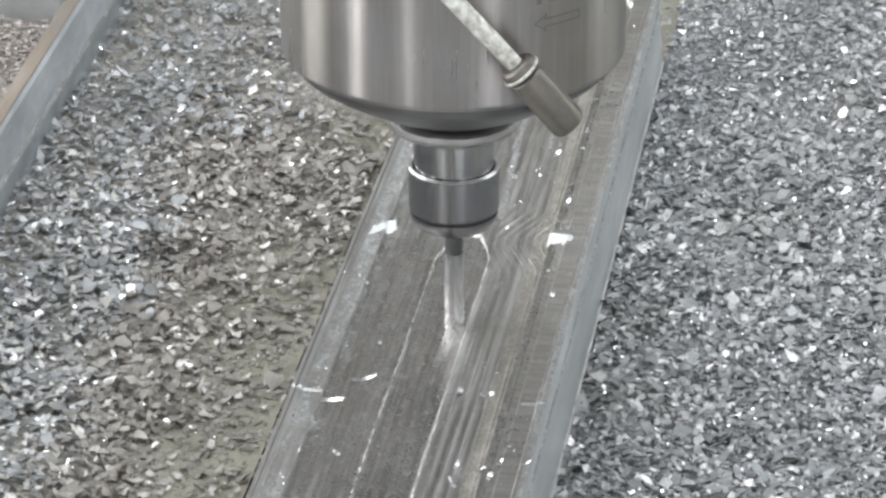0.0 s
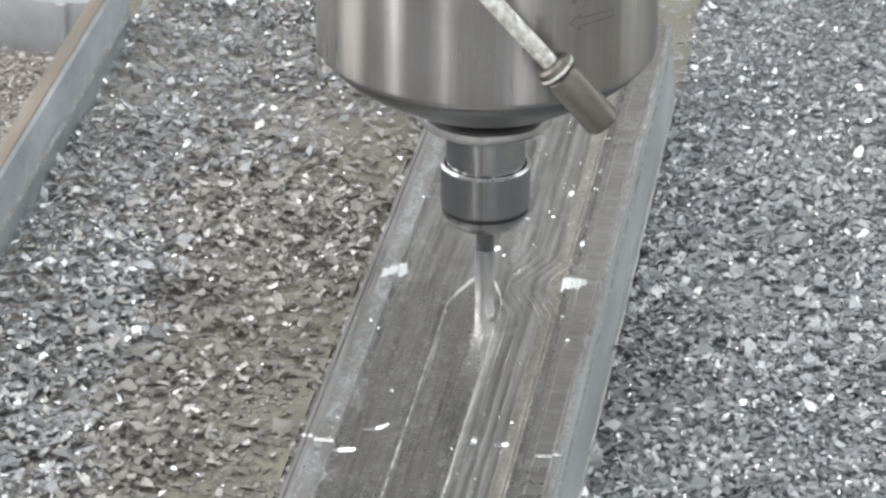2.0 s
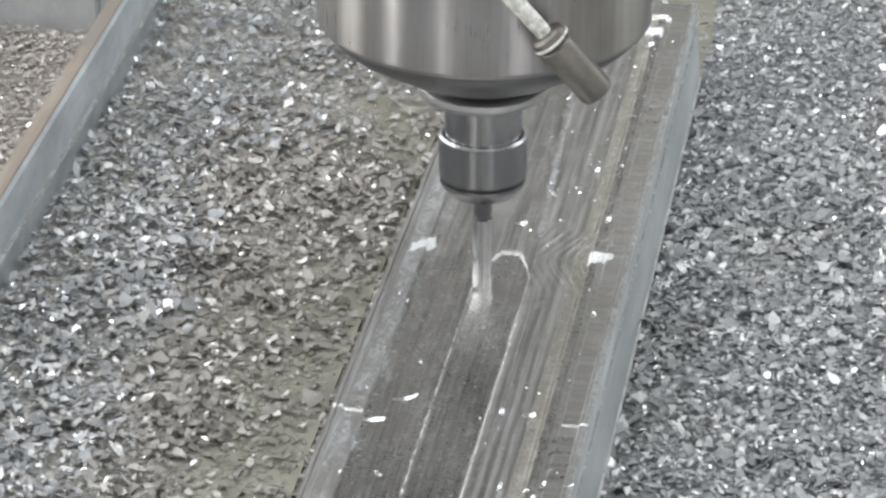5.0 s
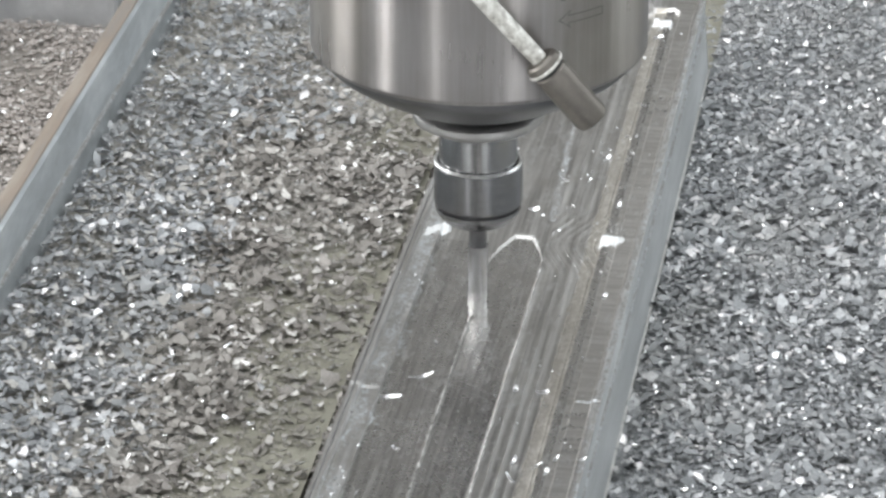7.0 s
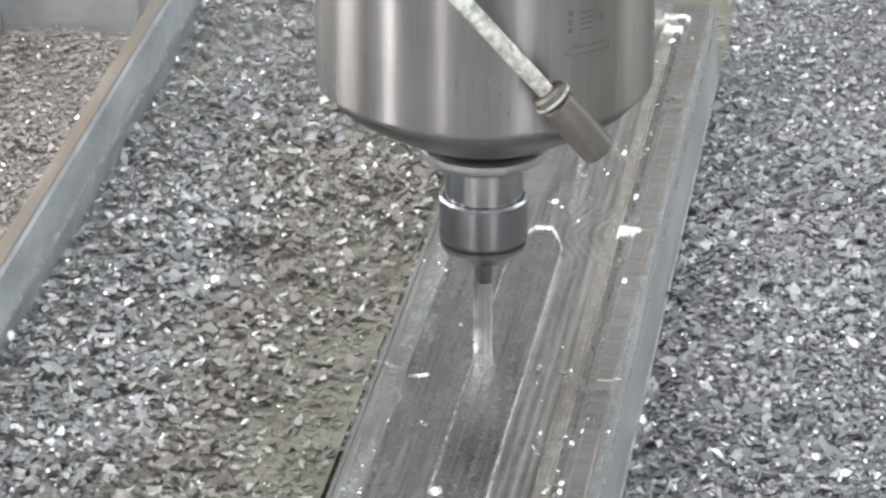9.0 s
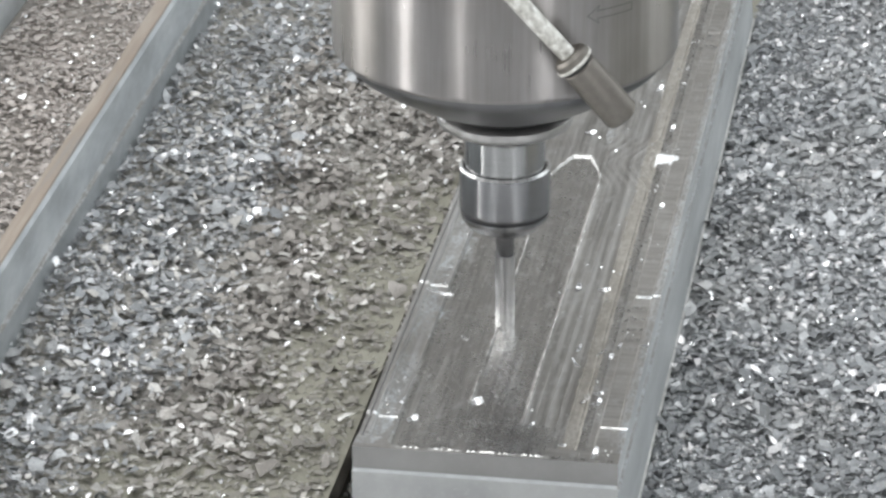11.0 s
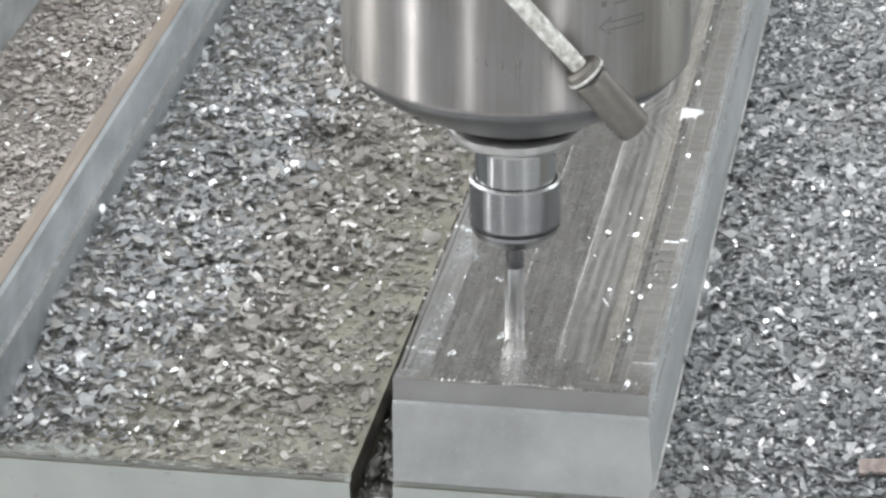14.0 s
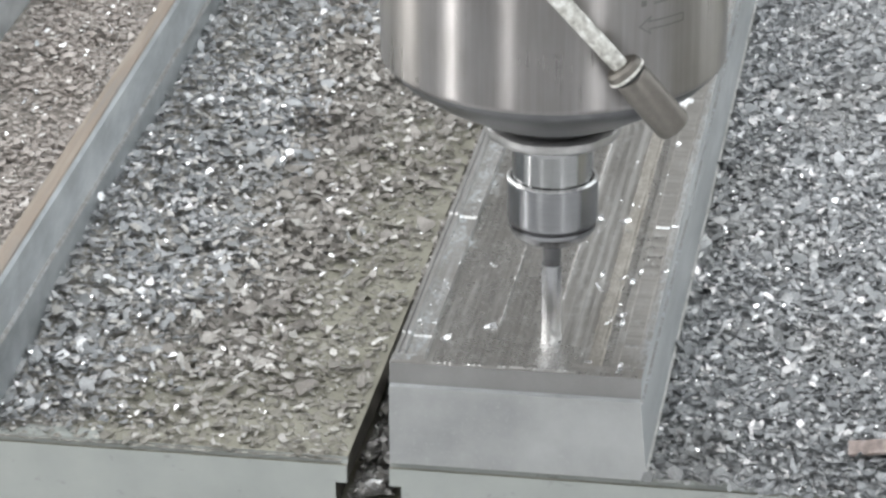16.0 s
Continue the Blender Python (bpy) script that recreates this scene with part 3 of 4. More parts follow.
def build_trough():
    """A deep-pocketed block beside the bar, full of chips."""
    block = thing("hollow_block")
    block.rotation_euler = (0, 0, radians(0.8))
    block.location = (-0.1325, 0.0, 0.0)
    top = 0.0430
    wall = [(0.0012, 0.0), (0.0008, 0.0236), (0.0002, 0.0244), (-0.0004, 0.0247), (-0.0008, top - 0.0022), (-0.0020, top - 0.0004), (-0.0072, top - 0.0004), (-0.0072, 0.0)]
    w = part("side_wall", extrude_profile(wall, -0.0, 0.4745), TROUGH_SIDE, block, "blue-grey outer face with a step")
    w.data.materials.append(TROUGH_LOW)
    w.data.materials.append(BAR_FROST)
    # lower face a darker blue-grey; the step's highlight is painted with pale frost
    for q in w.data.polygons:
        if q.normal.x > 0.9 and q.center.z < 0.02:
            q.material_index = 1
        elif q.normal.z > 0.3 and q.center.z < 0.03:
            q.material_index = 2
    part("rim", box(-0.0074, -0.0018, 0.0, 0.4745, top - 0.001, top, 0.0003), RIM_BROWN, block, "brown coolant-stained rim")
    part("end_wall", box(-0.0850, -0.0073, 0.4430, 0.4745, 0.0, 0.040, 0.0006), END_PALE, block, "pale machined end wall")
    part("far_side_wall", box(-0.0850, -0.0780, 0.0, 0.4429, 0.0, 0.043, 0.0006), TROUGH_SIDE, block)
    part("pocket_floor", box(-0.0779, -0.0073, 0.0, 0.4429, 0.0, 0.0172), SLUDGE, block, "grey-brown sludge on the pocket floor")
    part("corner_stop", box(-0.0220, -0.0180, 0.4400, 0.4430, 0.018, 0.040, 0.0008), END_PALE, block, "bright small stop")
    tagged(block, "hollow aluminium block with browned rim full of chips", "workpiece")


# ---- chips ----
def chips(name, count, xr, yr, surface, keep, mat, label, seed, size=1.0, tilt=0.27, flush=False):
    """Curled flakes strewn over a surface; each is a thin bent strip."""
    rng = np.random.default_rng(seed)
    x, y = rng.uniform(*xr, count), rng.uniform(*yr, count)
    ok = rng.random(count) < keep(x, y)
    x, y = x[ok], y[ok]
    n = len(x)
    length = size * np.clip(rng.lognormal(math.log(0.0024), 0.46, n), 0.0009, 0.0062) * (1 - 0.22 * step(y, 0.33, 0.5))
    width = length * rng.uniform(0.26, 1.0, n)
    bend = np.clip(rng.normal(0, 0.75, n), -1.7, 1.7)
    twist = np.clip(rng.normal(0, 0.2, n), -0.5, 0.5)
    thick = rng.uniform(0.00008, 0.0002, n)
    u = np.array([-0.5, 0.0, 0.5])
    taper = rng.uniform(0.12, 1.0, (n, 3))
    taper[:, 1] = rng.uniform(0.65, 1.1, n)
    skew = rng.normal(0, 0.28, (n, 3)) + rng.normal(0, 0.15, (n, 1))
    shift = rng.normal(0, 0.12, (n, 3))
    P = np.zeros((n, 3, 2, 2, 3))
    ang = bend[:, None] * u[None]
    px = length[:, None] * np.where(np.abs(bend[:, None]) > 0.05, np.sin(ang) / np.where(np.abs(bend[:, None]) > 0.05, bend[:, None], 1), u[None])
    pz = length[:, None] * np.where(np.abs(bend[:, None]) > 0.05, (1 - np.cos(ang)) / np.where(np.abs(bend[:, None]) > 0.05, bend[:, None], 1), 0)
    for j, s in enumerate((-0.5, 0.5)):
        for k, q in enumerate((0.0, 1.0)):
            P[:, :, j, k, 0] = px + s * width[:, None] * skew
            P[:, :, j, k, 1] = (s * taper + shift) * width[:, None]
            P[:, :, j, k, 2] = pz + q * thick[:, None] + s * width[:, None] * np.tan(twist[:, None] * u[None] * 2)
    yaw = rng.uniform(0, 2 * math.pi, n)
    rx, ry = np.clip(rng.normal(0, tilt, n), -0.75, 0.75), np.clip(rng.normal(0, tilt, n), -0.75, 0.75)
    cz, sz, cx, sx, cy, sy = np.cos(yaw), np.sin(yaw), np.cos(rx), np.sin(rx), np.cos(ry), np.sin(ry)
    R = np.empty((n, 3, 3))
    R[:, 0] = np.stack([cz * cy, cz * sy * sx - sz * cx, cz * sy * cx + sz * sx], -1)
    R[:, 1] = np.stack([sz * cy, sz * sy * sx + cz * cx, sz * sy * cx - cz * sx], -1)
    R[:, 2] = np.stack([-sy, cy * sx, cy * cx], -1)
    V = np.einsum("nij,nabcj->nabci", R, P).reshape(n, 12, 3)
    low = V[:, :, 2].min(1)
    lift = rng.random(n) ** 1.5
    base = surface(x, y)
    V[:, :, 0] += x[:, None]
    V[:, :, 1] += y[:, None]
    V[:, :, 2] += ((base if flush else base * (0.84 + 0.16 * lift)) - low * (1.0 if flush else 0.8) + (0.0 if flush else 0.0002))[:, None]
    quads = []
    at = lambda a, b, c: a * 4 + b * 2 + c  # noqa: E731
    for a in range(2):
        quads += [(at(a, 0, 1), at(a + 1, 0, 1), at(a + 1, 1, 1), at(a, 1, 1)), (at(a, 0, 0), at(a, 1, 0), at(a + 1, 1, 0), at(a + 1, 0, 0))]
        quads += [(at(a, 0, 0), at(a + 1, 0, 0), at(a + 1, 0, 1), at(a, 0, 1)), (at(a, 1, 0), at(a, 1, 1), at(a + 1, 1, 1), at(a + 1, 1, 0))]
    quads += [(at(0, 0, 0), at(0, 0, 1), at(0, 1, 1), at(0, 1, 0)), (at(2, 0, 0), at(2, 1, 0), at(2, 1, 1), at(2, 0, 1))]
    Q = np.array(quads)
    F = (np.arange(n)[:, None, None] * 12 + Q[None]).reshape(-1, 4)
    me = bpy.data.meshes.new(name)
    me.vertices.add(n * 12)
    me.vertices.foreach_set("co", V.reshape(-1).astype(np.float32))
    me.loops.add(F.size)
    me.loops.foreach_set("vertex_index", F.reshape(-1).astype(np.int32))
    me.polygons.add(len(F))
    me.polygons.foreach_set("loop_start", (np.arange(len(F)) * 4).astype(np.int32))
    me.update(calc_edges=True)
    me.shade_smooth()
    me.set_sharp_from_angle(angle=radians(58))
    me.materials.append(mat)
    return tagged(new(name, me), label, "metal chips", kind="stuff")


def right_surface(x, y):
    return 0.0015 + 0.0075 * step(x, 0.0828, 0.105) + 0.0022 * soft_noise(x, y, 60, 3) * step(x, 0.084, 0.10) - 0.0075 * step(x, 0.0828, 0.105) * (1 - step(y, -0.003, 0.022))


def left_surface(x, y):
    heap = 0.013 * np.exp(-np.maximum(x + 0.134, 0) / 0.018) * step(y, 0.0, 0.1)
    thick = np.clip(left_keep(x, y), 0, 1) ** 1.5
    return 0.0007 + heap + (0.0035 + 0.0015 * soft_noise(x, y, 60, 5) + 0.003 * step(y, 0.35, 0.5)) * thick


def left_keep(x, y):
    """Thick beside the block, thin towards the bar and the front edge."""
    k = 1.0 - 0.93 * step(x + 0.02 * soft_noise(x, y, 70, 9), -0.085, -0.032) * (1 - step(y, 0.22, 0.38))
    k *= 1.0 - 0.85 * (1 - step(y + 0.02 * soft_noise(x, y, 60, 14), 0.02, 0.11)) * step(x, -0.114, -0.088)
    k *= 0.6 + 0.4 * np.clip(0.5 + soft_noise(x, y, 90, 8), 0, 1)
    k = np.where(x < -0.1322 - 0.014 * y, 0.0, k)
    k *= step(y + 0.004 * soft_noise(x, y, 240, 10), 0.003, 0.010)
    k *= 1 - 0.75 * np.clip(1.4 * soft_noise(x, y, 48, 12) - 0.15, 0, 1) * step(x, -0.115, -0.085)
    return np.where((x > -0.0155) & (y < 0.4), 0.0, k)


def chip_bed(xr, yr, surface, mat, label):
    """The packed mass of chips under the loose upper ones."""
    xs, ys = np.linspace(*xr, 90), np.linspace(*yr, 220)
    X, Y = np.meshgrid(xs, ys, indexing="xy")
    Z = surface(X, Y) + 0.0004 * soft_noise(X, Y, 900, 71)
    idx = np.arange(X.size).reshape(X.shape)
    quads = np.stack([idx[:-1, :-1], idx[:-1, 1:], idx[1:, 1:], idx[1:, :-1]], -1).reshape(-1, 4).tolist()
    ob = link_mesh("chip_bed", np.stack([X, Y, Z], -1).reshape(-1, 3).tolist(), quads, [mat])
    tagged(ob, label, "metal chips", kind="stuff")


def oily(x, y):
    """Share of chips with an oily film, in a band along the bar."""
    return step(x + 0.015 * soft_noise(x, y, 50, 31), -0.094, -0.064) * (1 - 0.6 * step(y, 0.36, 0.46))


build_enclosure()
build_table()
build_bar()
build_trough()
chip_bed((0.0826, 0.245), (0.0006, 0.68), lambda x, y: 0.80 * right_surface(x, y) - 0.0006, BED, "packed grey aluminium chips under the loose ones")
chip_bed((-0.1388, -0.0160), (0.0006, 0.68), lambda x, y: 0.80 * left_surface(x, y) - 0.0013, BED_OILY, "packed oily chips under the loose ones")
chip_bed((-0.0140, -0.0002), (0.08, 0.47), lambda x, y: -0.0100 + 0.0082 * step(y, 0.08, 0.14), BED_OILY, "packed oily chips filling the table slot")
chips("metal_chips", 60000, (0.0828, 0.235), (-0.0030, 0.62), right_surface, lambda x, y: np.ones_like(x), CHIP, "dense drift of bright grey aluminium chips on the table", 11, 0.92)
chips("metal_chips", 36000, (-0.139, 0.0), (0.002, 0.68), left_surface, lambda x, y: left_keep(x, y) * (1 - oily(x, y)), CHIP, "bright aluminium chips heaped beside the hollow block", 12)
chips("metal_chips", 52000, (-0.139, 0.0), (0.002, 0.68), left_surface, lambda x, y: left_keep(x, y) * oily(x, y), CHIP_OILY, "oily brownish chips strewn over the tan table top", 17, 1.05)
chips("metal_chips", 20000, (-0.212, -0.142), (0.02, 0.438), lambda x, y: 0.0195 + 0.0015 * soft_noise(x, y, 60, 4), lambda x, y: np.ones_like(x), CHIP_BROWN, "dull brownish aluminium chips filling the hollow block", 13, 0.7, 0.16)
chips("metal_chips", 6000, (-0.30, 0.0828), (0.476, 0.68), lambda x, y: 0.008 + 0.002 * soft_noise(x, y, 60, 6), lambda x, y: np.ones_like(x), CHIP, "grey aluminium chips on the table behind the bars", 14)
chips("metal_chips", 2200, (-0.0132, -0.0006), (0.0005, 0.12), lambda x, y: -0.0140 + 0.003 * soft_noise(x, y, 300, 51), lambda x, y: np.ones_like(x), CHIP_SLOT_SHADE, "dark chips lying in the table slot, its shade in their colour", 15, 0.85, 0.4, True)
chips("metal_chips", 5200, (-0.0140, -0.0006), (0.075, 0.47), lambda x, y: -0.0085 + 0.0078 * step(y, 0.075, 0.14) + 0.0012 * soft_noise(x, y, 300, 52), lambda x, y: np.ones_like(x), CHIP_OILY, "oily chips packed into the table slot beside the bar", 18, 0.8, 0.25, True)
chips("metal_chips", 2700, (0.0835, 0.245), (-0.001, 0.68), lambda x, y: right_surface(x, y) + 0.0008, lambda x, y: np.ones_like(x), CHIP_GLINT, "glinting polished flakes strewn on the chips", 61, 0.46, 0.42, True)
chips("metal_chips", 2100, (-0.139, -0.016), (0.004, 0.68), lambda x, y: left_surface(x, y) + 0.0005, lambda x, y: 0.25 * (x > -0.130 - 0.014 * y) + 0.75 * left_keep(x, y), CHIP_GLINT, "glinting polished flakes strewn on the oily chips", 62, 0.52, 0.42, True)
chips("metal_fines", 9000, (-0.125, -0.0155), (0.0015, 0.36), lambda x, y: 0.0 * x, lambda x, y: 0.6 - 0.5 * left_keep(x, y), CHIP_FILM, "oily crumbs sprinkled on the bare table top", 63, 0.42, 0.3, True)
chips("metal_chips", 7500, (-0.128, -0.0162), (0.0015, 0.40), lambda x, y: 0.0 * x, lambda x, y: 0.9 - 0.6 * left_keep(x, y), CHIP_FILM, "flat flakes stuck in the oily film on the table", 64, 0.85, 0.06, True)
chips("metal_chips", 250, (-0.208, -0.143), (0.02, 0.438), lambda x, y: 0.0210 + 0.0015 * soft_noise(x, y, 60, 4), lambda x, y: np.ones_like(x), CHIP_GLINT, "glinting flakes on the chips in the hollow block", 65, 0.62, 0.42, True)
chips("metal_chips", 2600, (-0.128, -0.0165), (0.002, 0.36), lambda x, y: left_surface(x, y) + 0.0003, lambda x, y: (0.75 - 0.4 * step(x, -0.07, -0.02)) * (1 - 0.75 * step(y, 0.08, 0.16) * (1 - step(y, 0.25, 0.33)) * step(x, -0.10, -0.075)), CHIP_PALE, "pale dry flakes scattered over the oily chips", 66, 0.85, 0.3, True)


def curl(name, x, y, z, length, width, turn, bend, tilt):
    """One curled chip."""
    bm = bmesh.new()
    seg = 8
    rows = []
    for k in range(seg + 1):
        u = k / seg - 0.5
        a = bend * u
        cx = length * (math.sin(a) / bend if abs(bend) > 0.05 else u)
        cz = length * ((1 - math.cos(a)) / bend if abs(bend) > 0.05 else 0)
        w = width * (0.55 + 0.45 * math.cos(2.6 * u))
        rows.append([bm.verts.new((cx, sgn * w / 2, cz + up + 0.12 * width * math.sin(5 * u) * sgn)) for sgn, up in ((-1, 0), (1, 0), (1, 0.0002), (-1, 0.0002))])
    for a, b in zip(rows, rows[1:]):
        for j in range(4):
            bm.faces.new((a[j], a[(j + 1) % 4], b[(j + 1) % 4], b[j]))
    bm.faces.new(rows[0])
    bm.faces.new(rows[-1])
    bmesh.ops.transform(bm, matrix=pose(0, 0, 0, -tilt) @ pose(0, 0, 0, 0, 0, turn), verts=bm.verts[:])
    low = min(v.co.z for v in bm.verts)
    bmesh.ops.translate(bm, verts=bm.verts[:], vec=(0, 0, -low))
    ob = part(name, bm, CHIP_BRIGHT, None, "", True)
    ob.location = (x, y, z)
    return tagged(ob, "curled bright aluminium chip lying on the milled bar", "metal chip", "loose chips on the bar")


def ground_of(x, y):
    return float(bar_height(np.array([x]), np.array([y]))[0])


loose_chips = []
for x, y, length, width, turn, bend, tilt in (
        (0.0118, 0.1180, 0.0104, 0.0024, 5, 0.35, -28), (0.0207, 0.1331, 0.0088, 0.0021, 20, 0.9, -32), (0.0518, 0.1284, 0.0040, 0.0030, 80, 1.6, -20),
        (0.0604, 0.1287, 0.0045, 0.0028, 10, 0.9, -30), (0.0707, 0.0851, 0.0036, 0.0028, 60, 0.8, -15), (0.0577, 0.0829, 0.0045, 0.0020, 70, 1.4, -25),
        (0.0209, 0.0852, 0.0030, 0.0018, -30, 1.2, -20), (0.0389, 0.2641, 0.0042, 0.0030, 10, 0.6, -35), (0.0464, 0.2906, 0.0042, 0.0022, -35, 0.9, -25),
        (0.0139, 0.0268, 0.0040, 0.0032, 35, 0.7, -35), (0.0583, 0.0725, 0.0055, 0.0014, -55, 1.0, -20),
        (0.0687, 0.0761, 0.0036, 0.0026, 75, 0.9, -25), (0.0690, 0.0440, 0.0040, 0.0024, 80, 0.7, -30), (0.0724, 0.0058, 0.0052, 0.0026, 75, 0.6, -35),
        (0.0614, 0.0162, 0.0026, 0.0018, 0, 0.8, -20), (0.0503, 0.0277, 0.0030, 0.0016, 60, 0.6, -20), (0.0655, 0.0810, 0.0034, 0.0022, 40, 0.8, -25),
        (0.0682, 0.0501, 0.0034, 0.0026, 15, 0.7, -30), (0.0652, 0.4293, 0.0040, 0.0034, 20, 0.6, -35), (0.0721, 0.1950, 0.0034, 0.0026, 70, 0.6, -25),
        (0.0682, 0.2693, 0.0040, 0.0024, 70, 0.7, -30), (0.0786, 0.0830, 0.0040, 0.0012, 15, 1.8, -25), (0.0590, 0.3120, 0.0042, 0.0024, 60, 0.7, -30)):
    loose_chips.append(curl("metal_chip", x, y, ground_of(x, y), length, 0.6 * width, turn, 1.2 * bend, 0.6 * tilt))


swept_chip = curl("metal_chip", 0.0, 0.0, 0.0, 0.0046, 0.0026, 25, 0.3, -30)
SWEPT = (0.0312, 0.0416)


def bar_fines_keep(x, y):
    k = 1.0 * np.exp(-((x - 0.0078) / 0.0030) ** 2) + 0.5 * np.exp(-((x - 0.0670) / 0.004) ** 2)
    k += 0.8 * np.exp(-((y - 0.0065) / 0.002) ** 2) + 0.35 * step(y, 0.25, 0.30) * np.exp(-((x - 0.055) / 0.01) ** 2) + 0.07 + 0.3 * np.exp(-((y - 0.247) / 0.007) ** 2)
    return np.clip(k, 0, 1) * np.clip(0.45 + soft_noise(x, y, 220, 21), 0.05, 1)


chips("metal_fines", 7000, (0.002, 0.078), (0.002, 0.46), bar_height, bar_fines_keep, CHIP_BRIGHT, "fine bright burrs and crumbs on the milled bar", 16, 0.30, 0.3, True)


def build_strip():
    """A thin brown offcut half buried in the chips."""
    bm = box(-0.008, 0.016, -0.0036, 0.0036, 0.0, 0.0010, 0.0003)
    bmesh.ops.subdivide_edges(bm, edges=[e for e in bm.edges if e.calc_length() > 0.015], cuts=5)
    for v in bm.verts:
        v.co.y += 0.0006 * math.sin(v.co.x * 420) + 0.0004 * math.sin(v.co.x * 1100)
        v.co.z += 0.0005 * math.sin(v.co.x * 190)
    ob = part("brown_strip", bm, STRIP, None)
    ob.location = (0.1525, 0.0170, 0.0082)
    ob.rotation_euler = (radians(14), 0, radians(4))
    tagged(ob, "thin reddish-brown strip lying among aluminium chips", "offcut")


build_strip()


# ---- spindle ----
def build_spindle():
    sp = thing("milling_spindle")
    part("housing", lathe([(0.030, 0.108), (0.0522, 0.0972), (0.0530, 0.0975), (0.0537, 0.0986), (0.0537, 0.0992), (0.0537, 0.30), (0.0537, 0.46)], 160), STEEL, sp, "brushed steel spindle housing", True)
    part("nose_ring", lathe([(0.0215, 0.0776), (0.0300, 0.0812), (0.0420, 0.0880), (0.0480, 0.0922), (0.0502, 0.0945), (0.0508, 0.0958), (0.0508, 0.0972), (0.030, 0.1075)], 160), DARK_STEEL, sp, "dark steel cone of the spindle nose", True)
    part("seal_gap", lathe([(0.0160, 0.0756), (0.0195, 0.0762), (0.0205, 0.0776), (0.0150, 0.0776)], 96), BLACK_GAP, sp, "black ring painting the shade of the gap under the nose", True)
    # arrow engraved on the housing
    arrow = bmesh.new()
    a0, z0, r0 = radians(-45.5), 0.1236, 0.05388
    pts = [(-0.0085, 0.0), (-0.0046, 0.0027), (-0.0052, 0.0012), (0.0080, 0.0012), (0.0080, -0.0012), (-0.0052, -0.0012), (-0.0046, -0.0027)]
    for (ax, az), (bx, bz) in zip(pts, pts[1:] + pts[:1]):
        d = Vector((bx - ax, bz - az)).normalized() * 0.00022
        corners = ((ax - d.x - d.y, az - d.y + d.x), (bx + d.x - d.y, bz + d.y + d.x), (bx + d.x + d.y, bz + d.y - d.x), (ax - d.x + d.y, az - d.y - d.x))
        steps = 6
        (p0x, p0z), (p1x, p1z), (p2x, p2z), (p3x, p3z) = corners
        for q in range(steps):
            f, g = q / steps, (q + 1) / steps
            corners = ((p0x + (p1x - p0x) * f, p0z + (p1z - p0z) * f), (p0x + (p1x - p0x) * g, p0z + (p1z - p0z) * g),
                       (p3x + (p2x - p3x) * g, p3z + (p2z - p3z) * g), (p3x + (p2x - p3x) * f, p3z + (p2z - p3z) * f))
            arrow.faces.new([arrow.verts.new((r0 * math.cos(a0 + px / r0), r0 * math.sin(a0 + px / r0), z0 + pz)) for px, pz in corners])
    part("arrow_mark", arrow, ENGRAVED, sp, "engraved arrow outline")
    marks = bmesh.new()
    for left, right, low, high in ((-0.0080, -0.0062, 0.0062, 0.0080), (-0.0080, -0.0062, 0.0088, 0.0108), (-0.0080, -0.0062, 0.0116, 0.0136), (-0.0036, 0.0012, 0.0064, 0.0070), (-0.0036, 0.0012, 0.0082, 0.0088), (-0.0036, 0.0012, 0.0100, 0.0106), (-0.0036, 0.0012, 0.0118, 0.0124), (0.0036, 0.0056, 0.0082, 0.0106)):
        marks.faces.new([marks.verts.new((r0 * math.cos(a0 + px / r0), r0 * math.sin(a0 + px / r0), z0 + pz)) for px, pz in ((left, low), (right, low), (right, high), (left, high))])
    part("engraved_mark", marks, ENGRAVED, sp, "dark engraved strokes above the arrow")
    holder = part("tool_holder", lathe([(0.0128, 0.0540), (0.0128, 0.0668), (0.0128, 0.0672), (0.0136, 0.0688), (0.0150, 0.0694), (0.0150, 0.0752)], 96), GROUND_STEEL, sp, "bright flanged tool holder", True)
    flange = lathe([(0.0140, 0.0692), (0.0170, 0.0697), (0.0200, 0.0707), (0.0211, 0.0715), (0.0214, 0.0724), (0.0214, 0.0727), (0.0214, 0.0739), (0.0214, 0.0742), (0.0204, 0.0752), (0.0165, 0.0760)], 96)
    for v in flange.verts:
        turn = math.atan2(v.co.y, v.co.x)
        if math.hypot(v.co.x, v.co.y) > 0.0198 and math.sin(turn * 7) > 0.55:
            v.co.x, v.co.y = 0.985 * v.co.x, 0.985 * v.co.y
    part("flange", flange, FLANGE_STEEL, holder, "wet pale flange of the tool holder", True)
    part("collet_nut", lathe([(0.0085, 0.0348), (0.0108, 0.0352), (0.0122, 0.0362), (0.0139, 0.0388), (0.0141, 0.0394), (0.0141, 0.0404), (0.0136, 0.0406), (0.0136, 0.0416), (0.0144, 0.0419), (0.0145, 0.0424), (0.0145, 0.0428), (0.0145, 0.0552), (0.0145, 0.0555), (0.0138, 0.0562), (0.0130, 0.0562), (0.0124, 0.0550)], 96), NUT_STEEL, holder, "smooth ground collet nut", True)
    part("nut_rim", lathe([(0.0139, 0.0556), (0.01454, 0.0557), (0.01456, 0.0559), (0.0140, 0.0564), (0.0135, 0.0564), (0.0133, 0.0558)], 96), CARBIDE, holder, "polished upper rim of the nut", True)
    # black ring that paints the shade in the nut's groove
    part("nut_groove", lathe([(0.0132, 0.0405), (0.01372, 0.0407), (0.01372, 0.0415), (0.0132, 0.0417)], 96), BLACK_GAP, holder)
    part("shank", lathe([(0.0026, 0.0240), (0.0027, 0.0262), (0.0030, 0.0270), (0.0030, 0.0360)], 48), DARK_STEEL, holder, "dark cutter shank", True)
